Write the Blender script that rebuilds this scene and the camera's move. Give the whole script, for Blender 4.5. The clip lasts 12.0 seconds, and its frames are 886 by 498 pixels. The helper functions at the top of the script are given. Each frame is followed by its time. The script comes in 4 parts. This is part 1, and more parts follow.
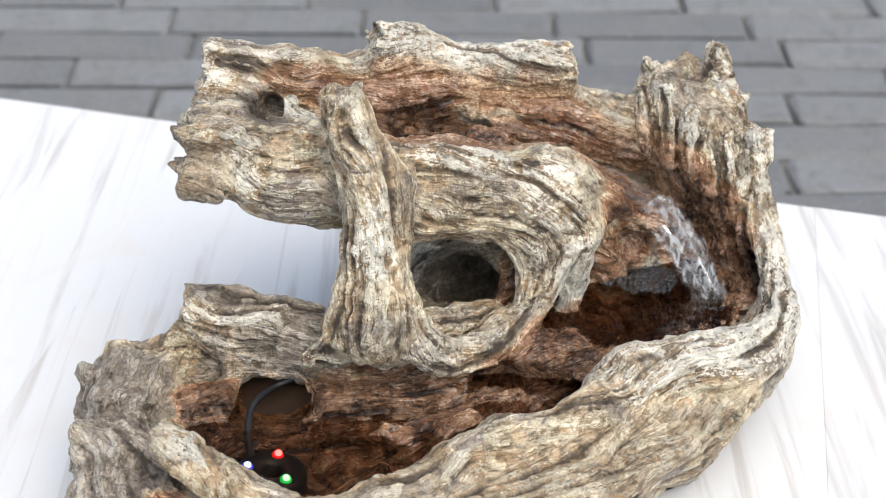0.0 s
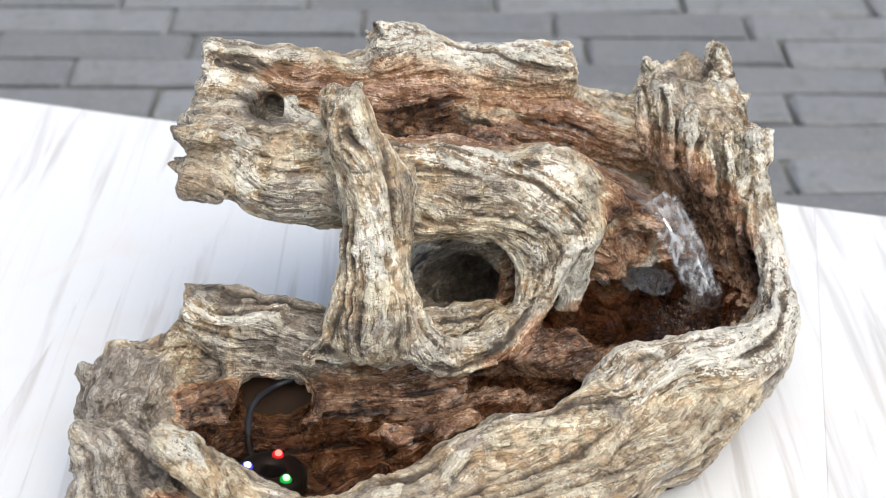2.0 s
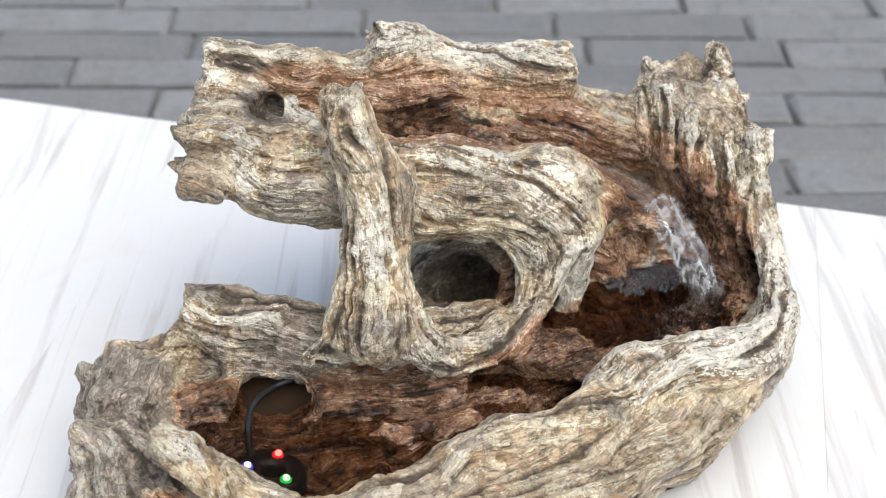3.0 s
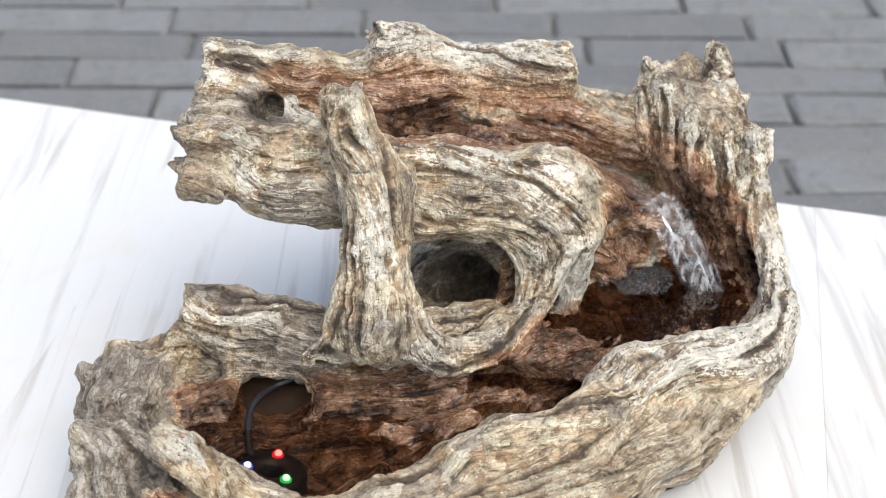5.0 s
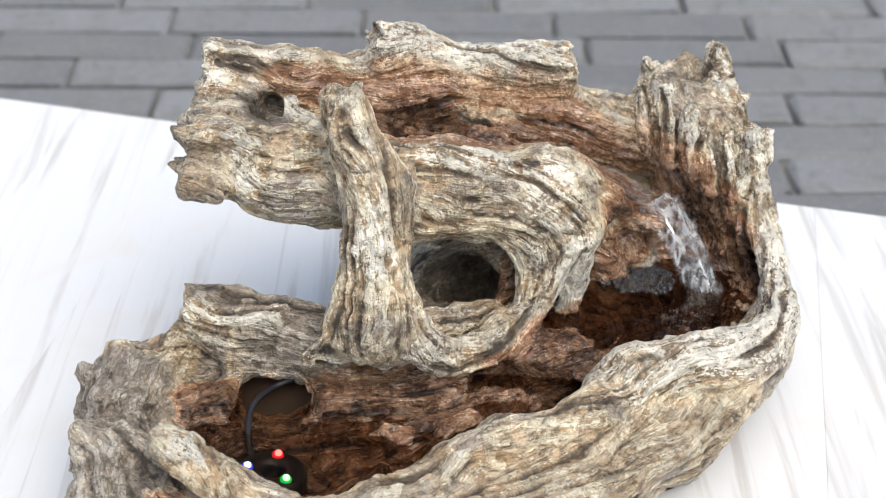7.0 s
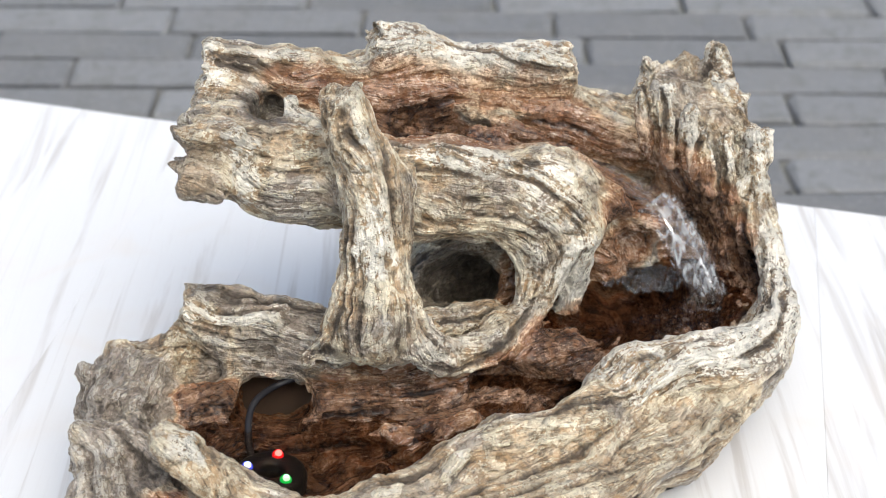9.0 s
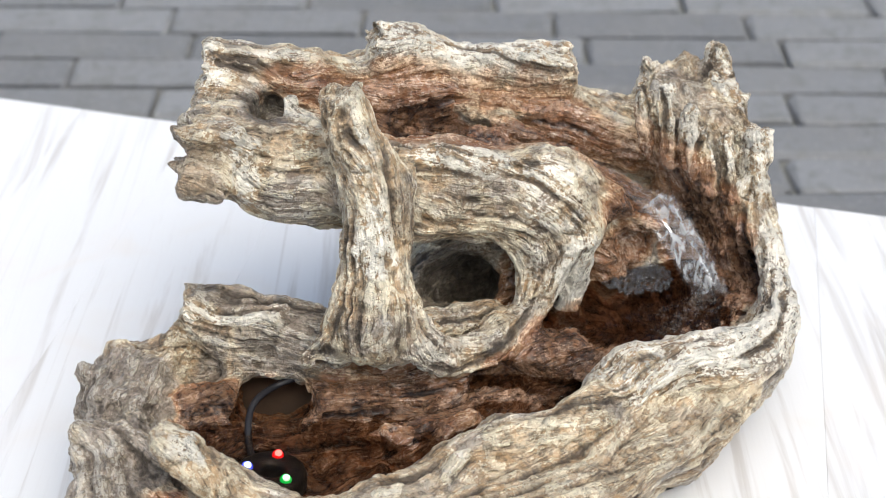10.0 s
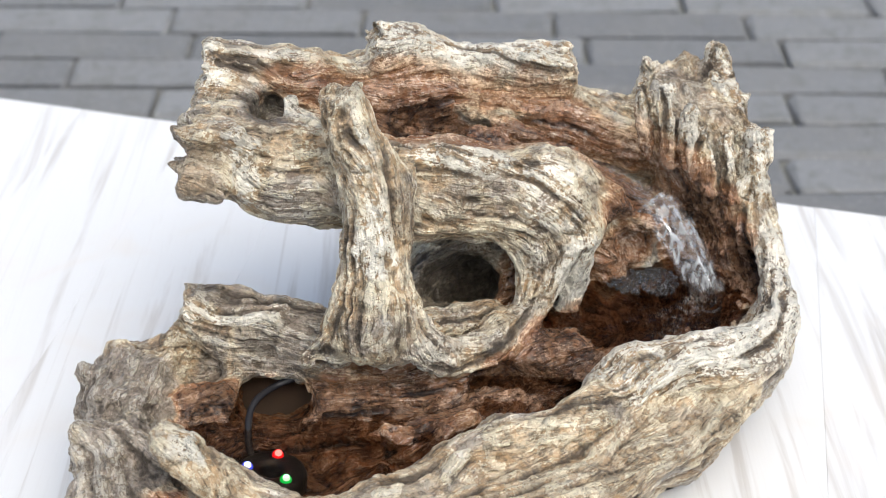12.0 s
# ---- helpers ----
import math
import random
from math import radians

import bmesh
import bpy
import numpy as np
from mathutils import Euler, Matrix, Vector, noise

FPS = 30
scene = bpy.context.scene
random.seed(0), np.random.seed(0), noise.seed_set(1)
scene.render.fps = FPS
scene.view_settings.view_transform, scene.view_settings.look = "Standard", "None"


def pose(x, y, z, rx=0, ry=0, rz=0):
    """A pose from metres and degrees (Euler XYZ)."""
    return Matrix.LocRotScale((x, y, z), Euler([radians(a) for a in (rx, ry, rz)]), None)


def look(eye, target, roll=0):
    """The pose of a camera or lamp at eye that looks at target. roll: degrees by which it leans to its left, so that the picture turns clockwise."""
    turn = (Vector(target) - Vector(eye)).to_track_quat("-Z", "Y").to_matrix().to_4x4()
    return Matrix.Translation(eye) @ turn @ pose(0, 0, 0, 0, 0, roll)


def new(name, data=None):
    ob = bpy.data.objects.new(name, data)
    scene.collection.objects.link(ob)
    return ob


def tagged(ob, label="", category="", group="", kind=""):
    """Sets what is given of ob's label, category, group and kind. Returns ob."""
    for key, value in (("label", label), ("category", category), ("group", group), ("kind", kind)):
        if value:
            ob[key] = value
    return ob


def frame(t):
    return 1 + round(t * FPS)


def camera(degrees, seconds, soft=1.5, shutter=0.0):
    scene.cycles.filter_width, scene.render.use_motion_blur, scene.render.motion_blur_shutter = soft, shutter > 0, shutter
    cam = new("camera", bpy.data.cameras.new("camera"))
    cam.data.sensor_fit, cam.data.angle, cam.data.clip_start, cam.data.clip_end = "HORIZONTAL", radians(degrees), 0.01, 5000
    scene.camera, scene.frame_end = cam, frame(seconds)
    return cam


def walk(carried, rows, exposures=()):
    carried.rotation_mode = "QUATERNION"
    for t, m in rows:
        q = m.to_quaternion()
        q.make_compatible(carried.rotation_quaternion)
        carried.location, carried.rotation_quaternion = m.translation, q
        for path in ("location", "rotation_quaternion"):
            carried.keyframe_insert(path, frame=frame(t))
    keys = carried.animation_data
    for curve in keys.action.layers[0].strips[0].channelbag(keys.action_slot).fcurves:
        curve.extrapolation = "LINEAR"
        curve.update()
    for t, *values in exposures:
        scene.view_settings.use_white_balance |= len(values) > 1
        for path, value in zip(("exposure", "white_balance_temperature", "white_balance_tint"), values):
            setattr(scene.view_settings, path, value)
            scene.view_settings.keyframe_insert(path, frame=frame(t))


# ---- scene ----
cam = camera(32, 12.0, soft=1.0, shutter=0.5)
EYE, AIM = (0.0000, -0.9172, 0.7156), (0.0, 0.0, 0.12)
cam.data.dof.use_dof = True
cam.data.dof.focus_distance = 1.02
cam.data.dof.aperture_fstop = 8.0
walk(cam, [(0.0, look(EYE, AIM)), (12.0, look(EYE, AIM))], exposures=[(0.0, 0.42, 6480, 6), (12.0, 0.42, 6480, 6)])

# ---- light: a bright, hazy sky with a veiled sun ----
SUN_ELEVATION, SUN_AZIMUTH = radians(60), radians(150)
world = bpy.data.worlds.new("sky")
scene.world = world
world.use_nodes = True
wn = world.node_tree.nodes
sky = wn.new("ShaderNodeTexSky")
sky.sky_type, sky.sun_disc = "NISHITA", False
sky.sun_elevation, sky.sun_rotation = SUN_ELEVATION, SUN_AZIMUTH
sky.air_density, sky.dust_density = 1.0, 4.0
wn["Background"].inputs["Strength"].default_value = 0.15
world.node_tree.links.new(sky.outputs[0], wn["Background"].inputs["Color"])
sun = new("sun", bpy.data.lights.new("sun", "SUN"))
sun.data.energy, sun.data.angle, sun.data.color = 1.75, radians(70), (1.0, 0.95, 0.88)
sun_way = Vector((math.sin(SUN_AZIMUTH) * math.cos(SUN_ELEVATION), math.cos(SUN_AZIMUTH) * math.cos(SUN_ELEVATION), math.sin(SUN_ELEVATION)))
sun.matrix_world = look(sun_way * 5, (0, 0, 0))


# ---- materials ----
class Nodes:
    """A small wrapper round a node material."""

    def __init__(self, name):
        self.mat = bpy.data.materials.new(name)
        self.mat.use_nodes = True
        self.tree = self.mat.node_tree
        self.bsdf = self.tree.nodes["Principled BSDF"]
        self.out = self.tree.nodes["Material Output"]

    def node(self, kind, **values):
        n = self.tree.nodes.new(kind)
        for key, value in values.items():
            setattr(n, key, value)
        return n

    def link(self, a, b):
        self.tree.links.new(a, b)

    def value(self, sock, v):
        if isinstance(v, bpy.types.NodeSocket):
            self.link(v, sock)
        elif isinstance(v, tuple) and len(v) == 3 and sock.type == "RGBA":
            sock.default_value = (*v, 1)
        else:
            sock.default_value = v

    def math(self, op, a, b=0.0, clamp=False):
        n = self.node("ShaderNodeMath", operation=op, use_clamp=clamp)
        self.value(n.inputs[0], a), self.value(n.inputs[1], b)
        return n.outputs[0]

    def mix(self, fac, a, b, blend="MIX"):
        n = self.node("ShaderNodeMix", data_type="RGBA", blend_type=blend)
        self.value(n.inputs[0], fac), self.value(n.inputs[6], a), self.value(n.inputs[7], b)
        return n.outputs[2]

    def span(self, v, lo, hi, to_lo=0.0, to_hi=1.0):
        n = self.node("ShaderNodeMapRange", interpolation_type="SMOOTHSTEP")
        for i, x in enumerate((v, lo, hi, to_lo, to_hi)):
            self.value(n.inputs[i], x)
        return n.outputs[0]

    def coords(self, scale=(1, 1, 1), turn=(0, 0, 0), kind="Object"):
        tex = self.node("ShaderNodeTexCoord")
        m = self.node("ShaderNodeMapping")
        m.inputs["Scale"].default_value, m.inputs["Rotation"].default_value = scale, turn
        self.link(tex.outputs[kind], m.inputs[0])
        return m.outputs[0]

    def noise(self, vec, scale, detail=4.0, rough=0.55, warp=0.0):
        n = self.node("ShaderNodeTexNoise")
        self.link(vec, n.inputs["Vector"])
        n.inputs["Scale"].default_value, n.inputs["Detail"].default_value = scale, detail
        n.inputs["Roughness"].default_value, n.inputs["Distortion"].default_value = rough, warp
        return n.outputs[0]

    def attr(self, name):
        return self.node("ShaderNodeAttribute", attribute_name=name).outputs["Fac"]

    def bump(self, height, strength, distance):
        n = self.node("ShaderNodeBump")
        n.inputs["Strength"].default_value, n.inputs["Distance"].default_value = strength, distance
        self.link(height, n.inputs["Height"])
        self.link(n.outputs[0], self.bsdf.inputs["Normal"])

    def set(self, **values):
        for key, v in values.items():
            self.value(self.bsdf.inputs[key.replace("_", " ")], v)
        return self.mat


def driftwood_material():
    """Painted cast resin: grey-brown driftwood with dark washes in the grain and pale dry-brushed ridges, shade
    coloured into deep hollows, soaked red-brown where water runs.
    """
    n = Nodes("driftwood")
    grain, fine, wet, pale, crack = n.attr("grain"), n.attr("fine"), n.attr("wet"), n.attr("pale"), n.attr("crack")
    at = n.coords()
    flow = n.node("ShaderNodeAttribute", attribute_name="flow").outputs["Vector"]
    fibres = 0.0
    for k in range(-4, 5):
        step = n.node("ShaderNodeVectorMath", operation="MULTIPLY_ADD")
        n.link(flow, step.inputs[0])
        step.inputs[1].default_value = (0.0011 * k,) * 3
        n.link(at, step.inputs[2])
        fibres = n.math("ADD", n.noise(step.outputs[0], 780, 1.0, 0.5), fibres)
    fibres = n.math("MULTIPLY", fibres, 1 / 9)
    thread = n.span(fibres, 0.40, 0.60)
    calm = n.span(n.noise(n.coords(), 38, 3, 0.5, 0.8), 0.40, 0.62, 1.0, 0.25)
    warm, plate = n.attr("warm"), n.attr("plate")
    patch = n.noise(at, 24, 4, 0.55, 0.6)
    patch2 = n.noise(at, 62, 5, 0.62, 1.2)
    patch3 = n.noise(at, 190, 4, 0.6, 0.6)
    speck = n.noise(at, 520, 3, 0.6)
    chip = n.noise(at, 330, 5, 0.65, 0.8)
    lines = n.math("ADD", n.math("MULTIPLY", fine, 0.45), n.math("MULTIPLY", thread, 0.55))
    grey = n.math("MULTIPLY", pale, -1.0, True)
    dark = n.math("SUBTRACT", n.math("MULTIPLY", pale, -1.0), 1.0, True)
    sandy = n.math("ADD", n.math("ADD", n.span(patch, 0.36, 0.56), n.math("MULTIPLY", warm, 0.7)), n.math("MULTIPLY", grey, -0.6), True)
    # base coat, from grey-brown to tan
    tone = n.mix(n.span(patch2, 0.36, 0.64), (0.275, 0.215, 0.165), (0.41, 0.345, 0.28))
    tone = n.mix(sandy, tone, n.mix(n.span(patch2, 0.36, 0.64), (0.48, 0.315, 0.165), (0.57, 0.435, 0.285)))
    tone = n.mix(n.span(patch3, 0.52, 0.70, 0.0, 0.5), tone, (0.45, 0.37, 0.25))
    # dark wash left in the furrows
    tone = n.mix(n.math("MULTIPLY", calm, n.span(lines, 0.36, 0.16, 0.0, 0.85)), tone, (0.060, 0.043, 0.028))
    tone = n.mix(n.math("MULTIPLY", n.span(plate, 0.5, 0.05), n.span(patch3, 0.42, 0.60, 0.0, 0.55)), tone, (0.095, 0.070, 0.046))
    # dry-brushed plates and ridges
    ridge = n.math("ADD", n.math("ADD", n.math("MULTIPLY", lines, 0.45), n.math("MULTIPLY", grain, 0.45)), n.math("MULTIPLY", n.math("SUBTRACT", chip, 0.5), 1.1))
    brush = n.math("MULTIPLY", n.span(ridge, 0.45, 0.53), n.math("SUBTRACT", 0.92, n.math("MULTIPLY", grey, 0.45)))
    tone = n.mix(n.math("MULTIPLY", brush, n.span(plate, 0.3, 0.7, 0.3, 1.0)), tone, n.mix(sandy, (0.78, 0.74, 0.66), (0.90, 0.82, 0.62)))
    flake = n.math("ADD", n.noise(at, 130, 5, 0.62, 0.9), n.math("MULTIPLY", n.math("SUBTRACT", plate, 0.5), 0.14))
    tone = n.mix(n.math("MULTIPLY", n.span(flake, 0.54, 0.58, 0.0, 0.6), n.math("SUBTRACT", 1.0, n.math("MULTIPLY", grey, 0.75))), tone, (0.72, 0.63, 0.46))
    white = n.math("MULTIPLY", n.span(pale, 0.1, 0.7), n.span(n.math("ADD", n.math("MULTIPLY", pale, 0.13), n.math("ADD", ridge, n.math("MULTIPLY", n.math("SUBTRACT", patch2, 0.5), 0.8))), 0.47, 0.57))
    tone = n.mix(white, tone, (0.90, 0.845, 0.725))
    rim = n.math("ABSOLUTE", n.math("SUBTRACT", flake, 0.548))
    rim2 = n.math("ABSOLUTE", n.math("SUBTRACT", ridge, 0.44))
    outline = n.math("MAXIMUM", n.span(rim, 0.016, 0.003, 0.0, 0.75), n.span(rim2, 0.020, 0.004, 0.0, 0.6))
    tone = n.mix(n.math("MULTIPLY", outline, n.math("MULTIPLY", calm, n.span(patch3, 0.40, 0.55))), tone, (0.070, 0.050, 0.034))
    # pale below -1: near-black colour that paints shade into hollows
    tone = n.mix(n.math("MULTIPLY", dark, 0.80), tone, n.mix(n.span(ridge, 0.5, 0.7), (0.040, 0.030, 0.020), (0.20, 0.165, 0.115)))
    tone = n.mix(n.math("MULTIPLY", crack, 0.85), tone, (0.045, 0.032, 0.022))
    tone = n.mix(n.span(speck, 0.62, 0.75, 0.0, 0.35), tone, (0.10, 0.078, 0.055))
    # red-brown where water splashes, darker where it stands
    rust = n.mix(n.span(patch2, 0.38, 0.66), (0.27, 0.120, 0.055), (0.42, 0.255, 0.160))
    rust = n.mix(n.span(patch3, 0.5, 0.72, 0.0, 0.7), rust, (0.46, 0.200, 0.085))
    rust = n.mix(n.span(lines, 0.42, 0.12, 0.0, 0.8), rust, (0.060, 0.024, 0.011))
    rust = n.mix(n.math("MULTIPLY", n.span(ridge, 0.52, 0.70), 0.7), rust, (0.78, 0.58, 0.43))
    rust = n.mix(n.math("MULTIPLY", crack, 0.85), rust, (0.030, 0.012, 0.006))
    soak = n.mix(n.span(patch2, 0.40, 0.62), (0.070, 0.032, 0.016), (0.25, 0.135, 0.072))
    soak = n.mix(n.span(patch3, 0.5, 0.72, 0.0, 0.6), soak, (0.21, 0.080, 0.028))
    soak = n.mix(n.span(lines, 0.45, 0.15, 0.0, 0.85), soak, (0.026, 0.011, 0.005))
    soak = n.mix(n.math("MULTIPLY", n.span(ridge, 0.52, 0.70), 0.7), soak, (0.46, 0.29, 0.19))
    soak = n.mix(n.math("MULTIPLY", crack, 0.9), soak, (0.014, 0.006, 0.004))
    edge = n.math("ADD", wet, n.math("MULTIPLY", n.math("SUBTRACT", patch2, 0.5), 0.5))
    stain, damp = n.span(edge, 0.15, 0.55), n.span(edge, 0.62, 0.95)
    fringe = n.math("MULTIPLY", n.span(edge, 0.06, 0.28), n.span(edge, 0.62, 0.34, 0.0, 0.6))
    col = n.mix(damp, n.mix(fringe, n.mix(stain, tone, rust), n.mix(n.span(ridge, 0.42, 0.56), (0.33, 0.135, 0.045), (0.80, 0.52, 0.30))), soak)
    rough = n.math("ADD", n.span(stain, 0, 1, 0.34, 0.14), n.math("MULTIPLY", speck, 0.14))
    relief = n.math("ADD", n.math("MULTIPLY", thread, 0.8), n.math("ADD", n.math("MULTIPLY", speck, 0.5), n.math("ADD", n.math("MULTIPLY", n.math("ADD", patch3, chip), 1.3), n.span(flake, 0.48, 0.60, 0.0, 0.55))))
    n.bump(n.math("MULTIPLY", relief, n.span(calm, 0.25, 1.0, 0.55, 1.1)), 1.0, 0.0024)
    return n.set(Base_Color=col, Roughness=rough, Coat_Weight=n.math("SUBTRACT", n.span(stain, 0, 1, 0.25, 0.75), n.math("MULTIPLY", damp, 0.45)), Coat_Roughness=n.span(stain, 0, 1, 0.25, 0.07))


def table_material():
    """White-washed pine: pale, with faint grey-brown grain along the board."""
    n = Nodes("whitewashed_pine")
    at = n.coords((26, 1.1, 26))
    info = n.node("ShaderNodeObjectInfo")
    shift = n.node("ShaderNodeVectorMath", operation="ADD")
    n.link(at, shift.inputs[0])
    comb = n.node("ShaderNodeCombineXYZ")
    n.link(n.math("MULTIPLY", info.outputs["Random"], 40.0), comb.inputs[1])
    n.link(comb.outputs[0], shift.inputs[1])
    rings = n.noise(shift.outputs[0], 1.0, 5, 0.6, 2.2)
    blot = n.noise(n.coords(), 9, 3, 0.5, 1.0)
    fibre = n.noise(n.coords((400, 12, 400)), 1.0, 3)
    col = n.mix(n.span(rings, 0.50, 0.70, 0.0, 0.6), (0.66, 0.668, 0.68), (0.40, 0.375, 0.355))
    col = n.mix(n.span(blot, 0.5, 0.75, 0.0, 0.3), col, (0.64, 0.58, 0.52))
    col = n.mix(n.span(fibre, 0.5, 0.8, 0.0, 0.12), col, (0.55, 0.52, 0.5))
    n.bump(n.math("ADD", fibre, rings), 0.15, 0.0008)
    return n.set(Base_Color=col, Roughness=0.6)


def paver_material(name, joined):
    n = Nodes(name)
    shape = n.node("ShaderNodeNewGeometry")
    chance = shape.outputs["Random Per Island"] if joined else n.node("ShaderNodeObjectInfo").outputs["Random"]
    at = shape.outputs["Position"]
    big, small, stain = n.noise(at, 11, 5, 0.6), n.noise(at, 120, 4, 0.65), n.noise(at, 34, 4, 0.6, 0.8)
    col = n.mix(chance, (0.130, 0.134, 0.141), (0.215, 0.221, 0.231))
    col = n.mix(n.span(big, 0.35, 0.7, 0.0, 0.6), col, (0.165, 0.165, 0.165))
    col = n.mix(n.span(stain, 0.5, 0.68, 0.0, 0.55), col, (0.115, 0.118, 0.112))
    col = n.mix(n.span(small, 0.55, 0.72, 0.0, 0.6), col, (0.31, 0.31, 0.30))
    n.bump(n.math("ADD", big, small), 0.6, 0.004)
    return n.set(Base_Color=col, Roughness=0.8)


def plain(name, col, rough, metal=0.0, col2=None, scale=120, bump=0.15):
    n = Nodes(name)
    at = n.coords()
    v = n.noise(at, scale, 4)
    n.bump(v, bump, 0.0008)
    return n.set(Base_Color=n.mix(v, col, col2 or tuple(c * 0.7 for c in col)), Roughness=rough, Metallic=metal)


def water_material(name, tint, whiten=0.0, rough=0.02, rippled=True, torn=False):
    """A clear skin of water: it lets light through and mirrors by Fresnel."""
    n = Nodes(name)
    clear, gloss = n.node("ShaderNodeBsdfTransparent"), n.node("ShaderNodeBsdfGlossy")
    clear.inputs[0].default_value, gloss.inputs["Roughness"].default_value = (*tint, 1), rough
    fres = n.node("ShaderNodeFresnel")
    fres.inputs["IOR"].default_value = 1.33
    at = n.coords()
    ripple = n.node("ShaderNodeBump")
    ripple.inputs["Strength"].default_value, ripple.inputs["Distance"].default_value = 0.7, 0.002
    n.link(n.noise(at, 160, 2), ripple.inputs["Height"])
    if rippled:
        n.link(ripple.outputs[0], gloss.inputs["Normal"]), n.link(ripple.outputs[0], fres.inputs["Normal"])
    mix = n.node("ShaderNodeMixShader")
    n.link(fres.outputs[0], mix.inputs[0]), n.link(clear.outputs[0], mix.inputs[1]), n.link(gloss.outputs[0], mix.inputs[2])
    last = mix
    if whiten:
        froth = n.node("ShaderNodeBsdfDiffuse")
        froth.inputs[0].default_value = (0.8, 0.82, 0.85, 1)
        last = n.node("ShaderNodeMixShader")
        streaky = n.noise(n.coords((150, 150, 34)), 1.0, 3, 0.6, 0.8)
        n.link(n.span(streaky, 0.38, 0.68, whiten * 0.2, whiten * 2.4), last.inputs[0])
        n.link(mix.outputs[0], last.inputs[1]), n.link(froth.outputs[0], last.inputs[2])
    if torn:
        body, gap = last, n.node("ShaderNodeBsdfTransparent")
        last = n.node("ShaderNodeMixShader")
        ragged = n.math("ADD", n.attr("body"), n.math("MULTIPLY", n.math("SUBTRACT", n.noise(n.coords((170, 170, 60)), 1.0, 3), 0.5), 1.2))
        n.link(n.span(ragged, -0.05, 0.6), last.inputs[0])
        n.link(gap.outputs[0], last.inputs[1]), n.link(body.outputs[0], last.inputs[2])
    n.link(last.outputs[0], n.out.inputs[0])
    return n.mat


def glow(name, col, strength):
    n = Nodes(name)
    return n.set(Base_Color=col, Roughness=0.15, Emission_Color=col, Emission_Strength=strength)


WOOD, TABLE, PAVER = driftwood_material(), table_material(), paver_material("grey_clay_paver", False)
PAVER_JOINED = paver_material("grey_clay_paver_joined", True)
SAND = plain("joint_sand", (0.125, 0.125, 0.112), 0.95, col2=(0.17, 0.172, 0.155), scale=60, bump=0.6)
BLACK = plain("black_plastic", (0.006, 0.006, 0.007), 0.5)
CABLE = plain("black_rubber", (0.012, 0.012, 0.016), 0.5)
GREY = plain("dark_grey_plastic", (0.20, 0.20, 0.20), 0.55, col2=(0.26, 0.255, 0.25), scale=40)
WATER = water_material("pool_water", (0.70, 0.60, 0.52))
DEEP = water_material("dark_pool_water", (0.42, 0.32, 0.25))
RUN = water_material("running_water", (0.92, 0.89, 0.86), 0.05, 0.06, torn=True)
FALL = water_material("falling_water", (0.84, 0.84, 0.88), 0.16, 0.16, torn=True)
STREAK = water_material("white_water", (0.92, 0.92, 0.95), 0.20, 0.25)
BUBBLE = water_material("bubble_film", (0.84, 0.84, 0.86), 0.03, 0.01, False)
LAMPS = {"red": glow("red_led", (0.9, 0.01, 0.015), 0.7), "green": glow("green_led", (0.02, 0.75, 0.12), 0.5), "blue": glow("blue_led", (0.05, 0.08, 0.95), 0.9)}
CORES = {"red": glow("red_led_core", (1.0, 0.30, 0.30), 1.5), "green": glow("green_led_core", (0.50, 1.0, 0.65), 1.3), "blue": glow("blue_led_core", (0.55, 0.60, 1.0), 1.9)}


# ---- building blocks ----
def mesh_from(name, verts, faces, material, smooth=True):
    me = bpy.data.meshes.new(name)
    verts, faces = np.asarray(verts, np.float32), np.asarray(faces, np.int32)
    me.vertices.add(len(verts)), me.loops.add(faces.size), me.polygons.add(len(faces))
    me.vertices.foreach_set("co", verts.ravel())
    me.loops.foreach_set("vertex_index", faces.ravel())
    me.polygons.foreach_set("loop_start", np.arange(0, faces.size, faces.shape[1], dtype=np.int32))
    me.polygons.foreach_set("use_smooth", np.full(len(faces), smooth))
    me.update(calc_edges=True)
    me.materials.append(material)
    return me


def part(name, bm, material, parent, label="", smooth=True):
    """Links a bmesh or a mesh as one mesh object under its parent."""
    if isinstance(bm, bmesh.types.BMesh):
        me = bpy.data.meshes.new(name)
        for f in bm.faces:
            f.smooth = smooth
        bm.to_mesh(me), bm.free()
        me.materials.append(material)
    else:
        me = bm
    ob = new(name, me)
    ob.parent = parent
    return tagged(ob, label)


def box(bm, size, centre=(0, 0, 0), bevel=0.002):
    made = bmesh.ops.create_cube(bm, size=1.0, matrix=Matrix.Translation(centre) @ Matrix.Diagonal((*size, 1)))
    edges = list({e for v in made["verts"] for e in v.link_edges})
    bmesh.ops.bevel(bm, geom=edges, offset=bevel, segments=2, profile=0.5, affect="EDGES")
    return bm


def spline(points, steps=6):
    """Catmull-Rom through the rows of points."""
    p = np.asarray(points, float)
    p = np.vstack([2 * p[0] - p[1], p, 2 * p[-1] - p[-2]])
    out = []
    for i in range(1, len(p) - 2):
        for t in np.linspace(0, 1, steps, endpoint=False):
            a, b, c, d = p[i - 1], p[i], p[i + 1], p[i + 2]
            out.append(0.5 * (2 * b + (c - a) * t + (2 * a - 5 * b + 4 * c - d) * t * t + (3 * b - a - 3 * c + d) * t ** 3))
    return np.array(out + [p[-2]])


